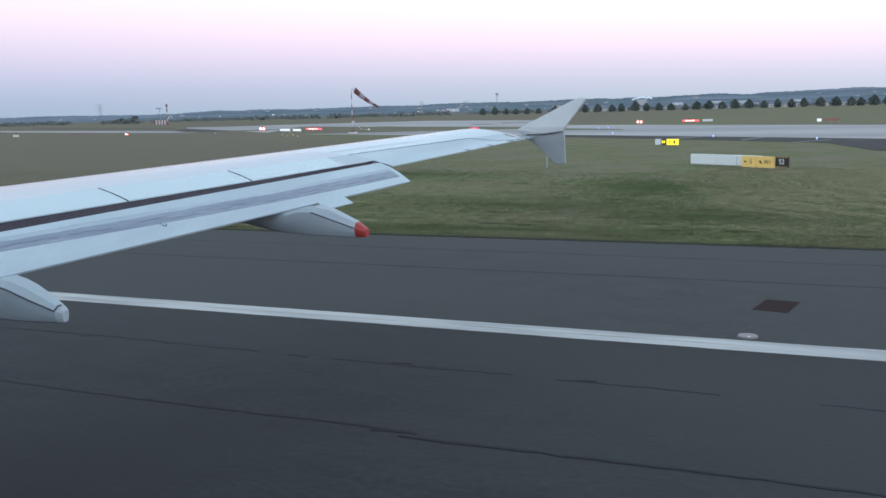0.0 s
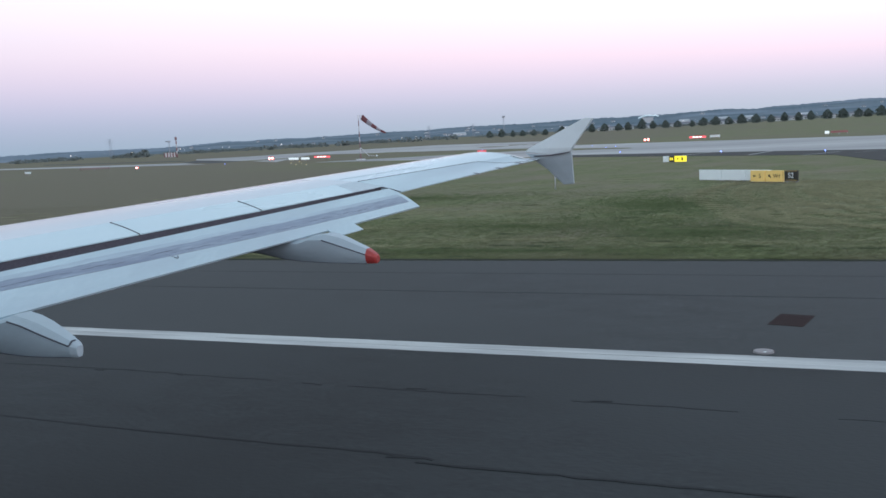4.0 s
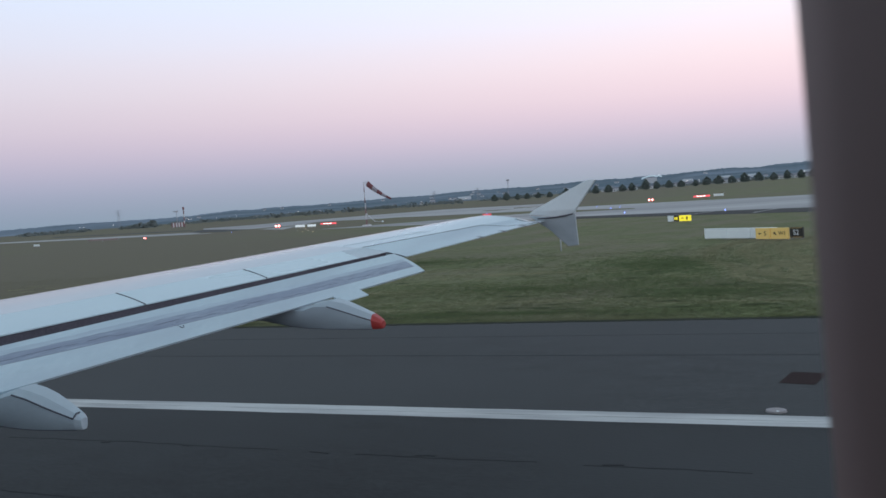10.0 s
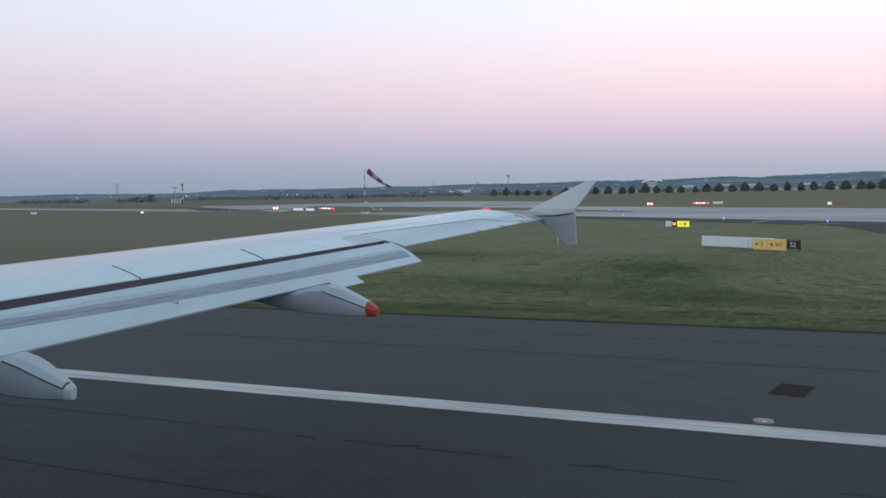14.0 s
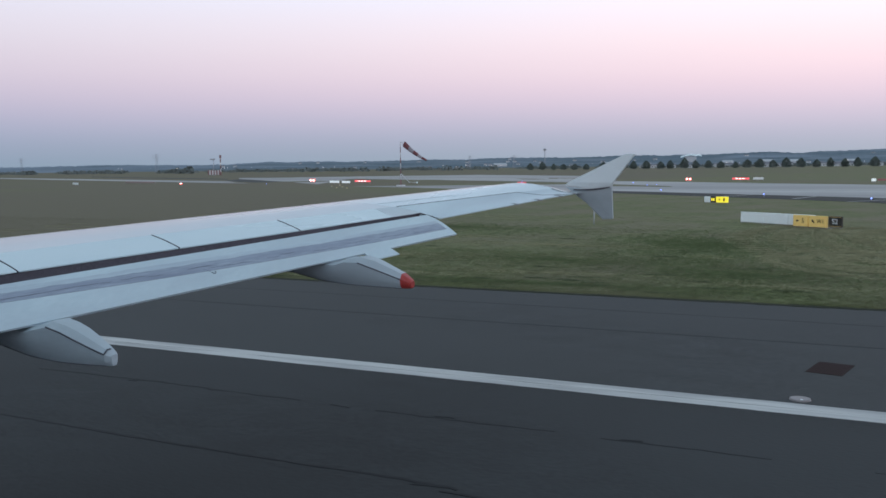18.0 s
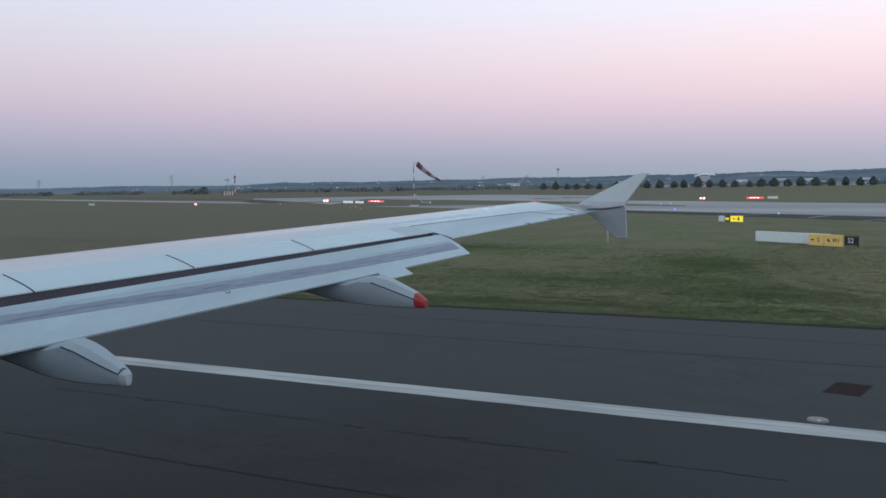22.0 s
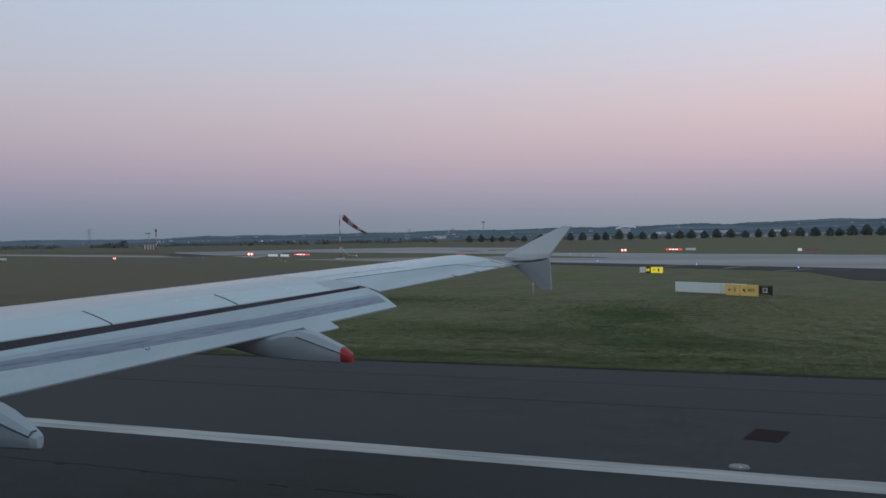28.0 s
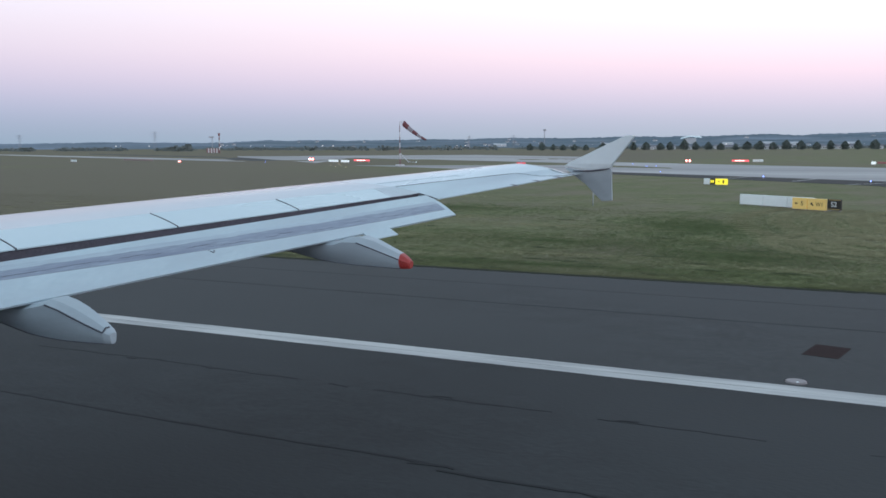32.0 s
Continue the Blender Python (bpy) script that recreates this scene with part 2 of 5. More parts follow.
M = {
    "asphalt": mat("asphalt", (0.0368, 0.0392, 0.0415), 0.9, vary=0.46, scale=1.6, fine=14, bump=0.30, second=(0.0450, 0.0476, 0.0505), big=0.13, spec=0.25, stretch=(0.55, 1, 1)),
    "asphalt_shoulder": mat("asphalt_shoulder", (0.0505, 0.0528, 0.0553), 0.9, vary=0.46, scale=1.4, fine=12, bump=0.30, second=(0.056, 0.0585, 0.061), big=0.14, spec=0.25, stretch=(0.5, 1, 1)),
    "asphalt_dark": mat("asphalt_dark", (0.036, 0.037, 0.038), 0.9, vary=0.25, scale=0.8, fine=60, bump=0.3, spec=0.25),
    "sealant": mat("sealant", (0.0255, 0.0275, 0.0295), 0.85, vary=0.35, scale=2, fine=40, spec=0.15),
    "line_paint": mat("line_paint", (0.505, 0.505, 0.50), 0.75, vary=0.16, scale=2.3, fine=35, bump=0.2, second=(0.35, 0.35, 0.355), big=1.1, stretch=(0.25, 2.5, 1)),
    "yellow_paint": mat("yellow_paint", (0.42, 0.25, 0.06), 0.75, vary=0.2, scale=1.5, fine=30),
    "concrete": mat("concrete", (0.37, 0.36, 0.36), 0.85, vary=0.30, scale=0.10, fine=0.9, second=(0.25, 0.245, 0.25), big=0.035, stretch=(0.16, 1, 1)),
    "grass": mat("grass", (0.138, 0.148, 0.072), 0.95, vary=0.34, scale=0.8, fine=3.6, bump=0.3, second=(0.180, 0.160, 0.107), big=0.20, spec=0.1, stretch=(0.85, 0.5, 1), far=((0.150, 0.133, 0.094), 0.014, 10.0, -130.0)),
    "blades": mat("grass_blades", (0.146, 0.163, 0.076), 0.9, vary=0.34, scale=0.8, fine=3.6, second=(0.180, 0.165, 0.100), big=0.20, spec=0.15, island=0.05, stretch=(0.85, 0.5, 1), far=((0.188, 0.172, 0.110), 0.014, 10.0, -130.0)),
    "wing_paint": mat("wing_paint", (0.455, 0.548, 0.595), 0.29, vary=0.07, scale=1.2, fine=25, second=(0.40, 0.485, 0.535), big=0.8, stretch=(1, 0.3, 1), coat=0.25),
    # darker skin and lighter spoilers: reflected sky light put into the wing's colour
    "skin_paint_shaded": mat("wing_paint_shaded", (0.37, 0.42, 0.46), 0.29, vary=0.07, scale=1.2, fine=25, second=(0.33, 0.385, 0.425), big=0.8, stretch=(1.4, 0.15, 1), coat=0.25, spin=22),
    "spoiler_paint_lit": mat("spoiler_paint_lit", (0.52, 0.63, 0.675), 0.30, vary=0.06, scale=1.2, fine=25, second=(0.48, 0.585, 0.635), big=0.9, stretch=(1, 0.3, 1), coat=0.2, spin=18),
    "wing_metal": mat("wing_metal", (0.70, 0.66, 0.66), 0.30, metal=0.35, vary=0.05, scale=1.0, fine=20, stretch=(1, 0.3, 1)),
    "flap_paint": mat("flap_paint", (0.475, 0.575, 0.63), 0.38, vary=0.08, scale=2.0, fine=30, second=(0.405, 0.475, 0.535), big=1.2, stretch=(1, 0.25, 1)),
    "stain": mat("rub_strip", (0.285, 0.332, 0.41), 0.5, vary=0.32, scale=2.6, fine=22, second=(0.215, 0.248, 0.325), big=2.6, stretch=(3.2, 0.22, 1.6), spin=18.3),
    "bloom": mat("chalky_flap_paint", (0.42, 0.50, 0.565), 0.5, vary=0.16, scale=2.6, fine=22, second=(0.36, 0.425, 0.50), big=2.2, stretch=(3.2, 0.2, 1.6), spin=18.3),
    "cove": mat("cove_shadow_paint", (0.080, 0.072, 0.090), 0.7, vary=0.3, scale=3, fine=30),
    "fairing": mat("fairing_paint", (0.405, 0.47, 0.515), 0.36, vary=0.08, scale=1.6, fine=20, second=(0.335, 0.385, 0.43), big=1.1, stretch=(0.5, 1, 1.5), coat=0.1),
    "fence_paint": mat("fence_paint", (0.545, 0.60, 0.635), 0.38, vary=0.07, scale=1.4, fine=18, second=(0.50, 0.555, 0.59), big=1.3, coat=0.1),
    "seam": mat("seam_rubber", (0.08, 0.08, 0.10), 0.7, vary=0.2, scale=5),
    "scuff": mat("scuff_grime", (0.13, 0.14, 0.18), 0.7, vary=0.2, scale=5),
    "red_paint": mat("red_paint", (0.36, 0.038, 0.034), 0.5, vary=0.2, scale=6, fine=40),
    "fuselage": mat("fuselage_paint", (0.75, 0.75, 0.76), 0.3, vary=0.04, scale=0.8, fine=15),
    "lining": mat("cabin_lining", (0.40, 0.29, 0.27), 0.6, vary=0.05, scale=3, fine=9),
    "sign_white": mat("sign_white", (0.78, 0.85, 0.88), 0.5, vary=0.06, scale=1.5, fine=10),
    "sign_yellow": mat("sign_yellow", (0.68, 0.50, 0.17), 0.5, vary=0.10, scale=2, fine=10, emit=(1.0, 0.70, 0.22), strength=0.05),
    "sign_yellow_lit": mat("sign_yellow_lit", (0.75, 0.62, 0.04), 0.5, vary=0.08, scale=2, fine=10, emit=(1.0, 0.88, 0.05), strength=0.35),
    "sign_black": mat("sign_black", (0.02, 0.02, 0.018), 0.5, vary=0.2, scale=3),
    "steel": mat("galvanised_steel", (0.35, 0.36, 0.37), 0.5, metal=0.6, vary=0.15, scale=4, fine=40),
    "rust": mat("rusty_steel", (0.034, 0.021, 0.021), 0.95, spec=0.1, vary=0.35, scale=6, fine=50, bump=0.3),
    "bark": mat("bark", (0.07, 0.055, 0.04), 0.9, vary=0.3, scale=2, fine=20),
    # tree row and woods: foliage lightened and blued, distance haze in the colour
    "hazed_leaves": mat("hazed_leaves", (0.115, 0.145, 0.138), 0.9, vary=0.3, scale=0.4, fine=3, island=0.3, spec=0.15),
    "woods": mat("woods", (0.150, 0.175, 0.175), 0.95, vary=0.2, scale=0.02, fine=0.3, island=0.10, spec=0.1),
    # distance haze painted into the forest colour, paler and bluer towards the nose
    "hill": mat("hazed_hill_forest", (0.140, 0.178, 0.212), 0.95, vary=0.42, scale=0.012, fine=0.09, second=(0.180, 0.210, 0.242), big=0.004, spec=0.0, far=((0.225, 0.260, 0.315), 0.002, -1500.0, -3200.0)),
    "plaster": mat("white_plaster", (0.44, 0.47, 0.51), 0.8, vary=0.15, scale=0.1, fine=1),
    "roof_tile": mat("roof_tiles", (0.17, 0.18, 0.21), 0.8, vary=0.2, scale=0.2, fine=2),
    # pale bluish steel: the haze before pylons and masts is mixed in
    "hazy_steel": mat("hazy_steel", (0.30, 0.32, 0.37), 0.7, vary=0.1, scale=1),
    "mast_red": mat("mast_red", (0.22, 0.11, 0.12), 0.6, vary=0.15, scale=2),
    "mast_white": mat("mast_white", (0.55, 0.55, 0.58), 0.6, vary=0.1, scale=2),
    "sock_red": mat("sock_red_cloth", (0.15, 0.052, 0.062), 0.85, vary=0.2, scale=1.5, fine=30, bump=0.2),
    "sock_white": mat("sock_white_cloth", (0.28, 0.26, 0.30), 0.85, vary=0.15, scale=1.5, fine=30, bump=0.2),
    "lamp_bloom": mat("lamp_bloom", (0.8, 0.5, 0.4), 0.4, vary=0.05, emit=(1.0, 0.16, 0.14), strength=2.2),
    "lamp_red": mat("lamp_red", (0.7, 0.1, 0.1), 0.4, vary=0.05, emit=(1.0, 0.10, 0.13), strength=0.55),
    "lamp_blue": mat("lamp_blue", (0.1, 0.15, 0.7), 0.4, vary=0.05, emit=(0.18, 0.28, 1.0), strength=3.0),
    "lamp_white": mat("lamp_white", (0.9, 0.9, 0.9), 0.4, vary=0.05, emit=(1.0, 0.88, 0.85), strength=1.6),
    "lush": mat("lush_blades", (0.122, 0.153, 0.069), 0.9, vary=0.30, scale=0.8, fine=3.6, spec=0.15, island=0.06, stretch=(0.85, 0.5, 1)),
    "straw": mat("dry_blades", (0.310, 0.292, 0.175), 0.9, vary=0.2, scale=0.5, fine=3, spec=0.1, island=0.08),
    "soil": mat("edge_soil", (0.030, 0.034, 0.022), 0.95, vary=0.4, scale=3, fine=30, spec=0.1),
    "panel_grey": mat("panel_grey", (0.45, 0.51, 0.555), 0.4, vary=0.08, scale=2, fine=20),
    "lens": mat("lamp_lens", (0.20, 0.185, 0.19), 0.5, vary=0.2, scale=20),
    "dark_tuft": mat("dark_tufts", (0.100, 0.116, 0.066), 0.9, vary=0.3, scale=2, fine=8, spec=0.1, island=0.15),
    "faded_red": mat("faded_red", (0.27, 0.19, 0.19), 0.8, vary=0.2, scale=1.5),
    "dull_red": mat("dull_red", (0.36, 0.15, 0.15), 0.8, vary=0.2, scale=1.5),
    "sign_pale": mat("sign_pale_lit", (0.75, 0.80, 0.82), 0.5, vary=0.05, scale=1.5, emit=(0.85, 0.95, 1.0), strength=0.22),
    "lamp_amber": mat("lamp_amber", (0.5, 0.35, 0.1), 0.4, vary=0.05, emit=(1.0, 0.62, 0.12), strength=0.35),
    "lamp_red_dim": mat("lamp_red_dim", (0.6, 0.12, 0.12), 0.4, vary=0.05, emit=(1.0, 0.12, 0.14), strength=0.2),
}


def pane_material():
    ma = bpy.data.materials.new("window_pane")
    ma.use_nodes = True
    nt = ma.node_tree
    nt.nodes.clear()
    out = nt.nodes.new("ShaderNodeOutputMaterial")
    tr = nt.nodes.new("ShaderNodeBsdfTransparent")
    gl = nt.nodes.new("ShaderNodeBsdfGlossy")
    gl.inputs["Roughness"].default_value = 0.02
    mx = nt.nodes.new("ShaderNodeMixShader")
    mx.inputs[0].default_value = 0.01
    nt.links.new(tr.outputs[0], mx.inputs[1])
    nt.links.new(gl.outputs[0], mx.inputs[2])
    nt.links.new(mx.outputs[0], out.inputs[0])
    return ma


M["pane"] = pane_material()


# ---------------------------------------------------------------- mesh helpers
def mesh_of(name, verts, faces, smooth=False):
    me = bpy.data.meshes.new(name)
    me.from_pydata([tuple(v) for v in verts], [], faces)
    if smooth:
        me.polygons.foreach_set("use_smooth", [True] * len(me.polygons))
    me.update()
    return me


def part(name, me, material, parent=None, label=""):
    """Links a mesh (or bmesh) as one object under a thing or a part."""
    if isinstance(me, bmesh.types.BMesh):
        bm, me = me, bpy.data.meshes.new(name)
        bm.to_mesh(me)
        bm.free()
    if not me.materials:
        me.materials.append(M[material])
    ob = new(name, me)
    if parent:
        ob.parent = parent
    if label:
        tagged(ob, label)
    return ob


def thing(name, label, category, group="", kind="", at=(0, 0, 0), turn=0.0):
    ob = new(name)
    ob.empty_display_size = 0.2
    ob.matrix_basis = pose(*at, 0, 0, turn)
    return tagged(ob, label, category, group, kind)


def box_bm(x0, x1, y0, y1, z0, z1, bev=0.0):
    bm = bmesh.new()
    bmesh.ops.create_cube(bm, size=1.0)
    bmesh.ops.transform(bm, verts=bm.verts, matrix=Matrix.Translation(((x0 + x1) / 2, (y0 + y1) / 2, (z0 + z1) / 2))
                        @ Matrix.Diagonal((x1 - x0, y1 - y0, z1 - z0, 1)))
    if bev:
        bmesh.ops.bevel(bm, geom=bm.edges[:], offset=bev, segments=2, affect="EDGES", profile=0.5)
    return bm


def tube_bm(points, radii, n=8):
    """A tapered tube through points, capped."""
    bm = bmesh.new()
    rings = []
    for i, pnt in enumerate(points):
        a = Vector(points[max(0, i - 1)])
        b = Vector(points[min(len(points) - 1, i + 1)])
        q = (b - a).to_track_quat("Z", "Y").to_matrix()
        rings.append([bm.verts.new(Vector(pnt) + q @ Vector((math.cos(k * math.tau / n) * radii[i], math.sin(k * math.tau / n) * radii[i], 0))) for k in range(n)])
    for r0, r1 in zip(rings, rings[1:]):
        for k in range(n):
            bm.faces.new((r0[k], r0[(k + 1) % n], r1[(k + 1) % n], r1[k]))
    bm.faces.new(rings[0][::-1])
    bm.faces.new(rings[-1])
    for f in bm.faces:
        f.smooth = len(f.verts) == 4
    return bm


def join_bm(parts):
    out = bmesh.new()
    for b in parts:
        me = bpy.data.meshes.new("tmp")
        b.to_mesh(me)
        b.free()
        out.from_mesh(me)
        bpy.data.meshes.remove(me)
    return out


def ball_bm(r, seg=12, at=(0, 0, 0), squash=1.0):
    bm = bmesh.new()
    bmesh.ops.create_uvsphere(bm, u_segments=seg, v_segments=max(6, seg // 2), radius=r)
    bmesh.ops.transform(bm, verts=bm.verts, matrix=Matrix.Translation(at) @ Matrix.Diagonal((1, 1, squash, 1)))
    for f in bm.faces:
        f.smooth = True
    return bm


def loft(sections, caps=True):
    """Closed profile loops, joined one to the next."""
    n = len(sections[0])
    verts = [v for s in sections for v in s]
    faces = []
    for i in range(len(sections) - 1):
        for k in range(n):
            a, b = i * n + k, i * n + (k + 1) % n
            faces.append((a, b, b + n, a + n))
    if caps:
        faces.append(tuple(range(n))[::-1])
        faces.append(tuple(range((len(sections) - 1) * n, len(sections) * n)))
    return verts, faces


def lofted(name, sections, material, parent, label="", angle=40):
    v, f = loft(sections)
    me = mesh_of(name, v, f, smooth=True)
    bm = bmesh.new()
    bm.from_mesh(me)
    bmesh.ops.recalc_face_normals(bm, faces=bm.faces)
    for e in bm.edges:
        if len(e.link_faces) == 2 and e.calc_face_angle(0) > radians(angle):
            e.smooth = False
    bm.to_mesh(me)
    bm.free()
    return part(name, me, material, parent, label)


# ---------------------------------------------------------------- the ground
def land(x, y):
    """Height of the ground: flat airfield, rising very gently far off."""
    d = math.hypot(x, y)
    return 0.0027 * max(0.0, d - 350.0) if d < 2600 else 6.1


def make_ground():
    verts, faces = [], []
    rad = [0.0, 12, 20, 26, 29, 32, 36, 42, 50, 60, 75, 95, 120, 150, 190, 240, 300, 380, 480, 600, 760, 960, 1200, 1500, 1900, 2500, 3300, 4200, 4900]
    n = 96
    for r in rad:
        for k in range(n):
            a = k * math.tau / n
            x, y = r * math.cos(a), r * math.sin(a)
            verts.append((x, y, land(x, y) - 0.035))
    for i in range(len(rad) - 1):
        for k in range(n):
            a, b = i * n + k, i * n + (k + 1) % n
            faces.append((a, b, b + n, a + n))
    me = mesh_of("ground", verts, faces, smooth=True)
    tagged(part("ground", me, "grass"), "mown airfield grass, green with dry straw patches", "ground", kind="structure")


make_ground()
EDGE = 29.1          # where the asphalt ends and the grass begins


def slab(name, corners, material, label, category, top=0.0, n=14, m=3):
    """A draped paved strip between two long edges given by their four corners, with a real edge."""
    a, b, c, d = [Vector((*p, 0)) for p in corners]
    verts, faces = [], []
    for i in range(n + 1):
        for j in range(m + 1):
            p = a.lerp(b, i / n).lerp(d.lerp(c, i / n), j / m)
            verts.append((p.x, p.y, land(p.x, p.y) + top))
    w = m + 1
    for i in range(n):
        for j in range(m):
            q = i * w + j
            faces.append((q, q + 1, q + w + 1, q + w))
    bm = bmesh.new()
    bm.from_mesh(mesh_of("tmp", verts, faces))
    ret = bmesh.ops.extrude_face_region(bm, geom=bm.faces[:])
    bmesh.ops.translate(bm, verts=[v for v in ret["geom"] if isinstance(v, bmesh.types.BMVert)], vec=(0, 0, -0.3))
    bmesh.ops.recalc_face_normals(bm, faces=bm.faces)
    return tagged(part(name, bm, material), label, category, kind="structure")


def strip(name, x0, x1, y0, y1, z, material, parent, wob=0.0, step=1.5, seed=0, wid=0.0):
    """A thin painted or sealed strip along the runway, with a worn or wandering edge."""
    rnd = random.Random(seed)
    n = max(2, int(abs(x1 - x0) / step))
    verts, faces = [], []
    off = 0.0
    for i in range(n + 1):
        x = x0 + (x1 - x0) * i / n
        off = off * 0.93 + rnd.uniform(-1, 1) * wob
        e0, e1 = rnd.uniform(-wid, wid), rnd.uniform(-wid, wid)
        ya, yb = y0 + off + e0, y1 + off + e1
        verts += [(x, ya, z), (x, yb, z), (x, yb, z - 0.02), (x, ya, z - 0.02)]
    for i in range(n):
        for k in range(4):
            a, b = i * 4 + k, i * 4 + (k + 1) % 4
            faces.append((a, b, b + 4, a + 4))
    faces += [(0, 1, 2, 3), tuple(n * 4 + k for k in (3, 2, 1, 0))]
    bm = bmesh.new()
    bm.from_mesh(mesh_of("tmp", verts, faces))
    bmesh.ops.recalc_face_normals(bm, faces=bm.faces)
    return part(name, bm, material, parent)


def make_runway():
    run = slab("runway", [(-1200, -45), (500, -45), (500, 17.02), (-1200, 17.02)], "asphalt", "dark grey asphalt runway with sealed cracks", "runway", n=60, m=6)
    # paler base puts the asphalt's brightening at grazing view into the colour
    slab("runway_shoulder", [(-1200, 17.02), (500, 17.02), (500, EDGE), (-1200, EDGE)], "asphalt_shoulder", "asphalt shoulder beside the runway edge line, grazing sheen in its paler colour", "shoulder", n=60, m=3)
    tagged(strip("edge_line", -420, 60, 16.24, 16.58, 0.005, "line_paint", run, wid=0.012, step=0.6, seed=3), "worn white edge line")
    tagged(strip("edge_line", -420, 60, 16.60, 16.98, 0.005, "line_paint", run, wid=0.012, step=0.6, seed=4), "worn white edge line")
    tagged(strip("outer_line", -160, -50, 23.5, 23.95, 0.005, "line_paint", run, wid=0.01, seed=5), "worn white outer line")
    tagged(strip("outer_line", -420, -205, 23.5, 23.95, 0.005, "line_paint", run, wid=0.01, seed=15), "worn white outer line")
    strip("paving_joint", -200, 50, 22.90, 22.97, 0.003, "sealant", run, wob=0.012, step=1.0, seed=6, wid=0.012)
    strip("paving_joint", -200, 50, 26.1, 26.13, 0.003, "sealant", run, wob=0.01, step=1.0, seed=7, wid=0.008)
    strip("sealed_crack", -60, -5.2, 10.57, 10.62, 0.004, "sealant", run, wob=0.02, step=0.25, seed=8, wid=0.016)
    strip("sealed_crack", -5.5, -4.8, 10.47, 10.53, 0.0062, "sealant", run, wob=0.04, step=0.12, seed=9, wid=0.02)
    strip("sealed_crack", -5.0, 40, 10.37, 10.425, 0.0075, "sealant", run, wob=0.022, step=0.25, seed=10, wid=0.016)
    for k, (xa, xb) in enumerate(((-40, -19), (-16.5, -9.5), (-7.8, -4.4), (-3.6, -1.0), (0.4, 3.0))):
        strip("sealed_crack", xa, xb, 13.62 - 0.03 * k, 13.645 - 0.03 * k, 0.004, "sealant", run, wob=0.022, step=0.2, seed=30 + k, wid=0.011)
    strip("soil_edge", -200, 50, 28.90, 29.24, 0.012, "soil", run, wob=0.012, step=0.3, seed=14, wid=0.05)
    rnd = random.Random(12)
    for k in range(6):
        x, y = rnd.uniform(-14, 1.5), 13.56 + rnd.uniform(-0.12, 0.12)
        strip("sealed_crack", x, x + rnd.uniform(0.15, 0.5), y, y + rnd.uniform(0.03, 0.07), 0.0065, "sealant", run, wob=0.02, step=0.12, seed=20 + k, wid=0.025)
    slab("repair_patch", [(-28.5, 20.3), (-27.0, 20.3), (-26.9, 21.8), (-28.4, 21.8)], "asphalt_dark", "dark square asphalt repair in the runway", "patch", top=0.005, n=1, m=1)


make_runway()
slab("taxiway_1", [(-42.9, 161.6), (68.8, 75.9), (74.8, 145.4), (-72.8, 274.3)], "concrete", "pale worn concrete taxiway", "taxiway")
slab("taxiway_2", [(-123.9, 292.7), (-63.8, 240.1), (-106.9, 402.8), (-208.7, 493.3)], "concrete", "pale worn concrete taxiway", "taxiway")
slab("taxiway_3", [(-59, 223), (-41, 155), (-66, 167), (-122, 203)], "concrete", "pale worn concrete taxiway", "taxiway")
slab("taxiway_4", [(-215.1, 357.9), (-123.9, 292.7), (-208.7, 493.3), (-269.6, 448.8)], "concrete", "pale worn concrete taxiway", "taxiway")
slab("taxiway_5", [(-819.7, 559.4), (-197.8, 254.2), (-245.0, 301.4), (-883.8, 603.0)], "concrete", "pale worn concrete taxiway", "taxiway")
slab("taxiway_6", [(-201.4, 284.4), (-213.0, 354.5), (-269.6, 448.8), (-291.4, 411.8)], "concrete", "pale worn concrete taxiway", "taxiway")
slab("taxiway_7", [(-291.1, 367.0), (-201.4, 284.4), (-291.4, 411.8), (-324.1, 408.7)], "concrete", "pale worn concrete taxiway", "taxiway")
slab("taxiway_8", [(-199.3, 281.5), (-155.5, 235.2), (-207.1, 337.4), (-201.4, 284.4)], "concrete", "pale worn concrete taxiway", "taxiway")
slab("perimeter_road", [(-529.3, 490.1), (-285.8, 351.6), (-303.1, 373.0), (-578.7, 535.9)], "asphalt_shoulder", "narrow grey perimeter road", "road")
slab("taxiway_apron", [(-202.2, 260.5), (-194.6, 274.9), (-284.9, 360.1), (-261.9, 320.1)], "asphalt_shoulder", "dark asphalt beside the concrete taxiway", "taxiway", top=-0.004)
slab("taxiway_shoulder_1", [(-38.3, 147.8), (2.7, 111.1), (3.0, 126.3), (-41.3, 159.6)], "asphalt_dark", "dark asphalt shoulder of the taxiway", "shoulder", top=-0.004)
slab("taxiway_shoulder_2", [(2.7, 111.1), (6.5, 91.9), (8.6, 121.7), (3.0, 126.3)], "asphalt_dark", "dark asphalt shoulder of the taxiway", "shoulder", top=-0.004)
slab("taxiway_shoulder_3", [(6.5, 91.9), (40.0, 52.0), (68.8, 75.6), (8.6, 121.7)], "asphalt_dark", "dark asphalt shoulder of the taxiway", "shoulder", top=-0.004)
slab("taxiway_island_1", [(-52.9, 200.9), (-35.1, 189.1), (-37.0, 196.5), (-58.3, 221.4)], "grass", "narrow grass island between the taxiways", "verge", top=0.03)
slab("taxiway_island_2", [(-110.5, 333.4), (-96.6, 323.7), (-103.9, 348.2), (-117.4, 354.3)], "grass", "narrow grass island between the taxiways", "verge", top=0.03)
slab("taxiway_exit", [(-458, 33), (-436, 33), (-388, 112), (-410, 112)], "concrete", "pale concrete exit taxiway leaving the runway", "taxiway", top=0.006)
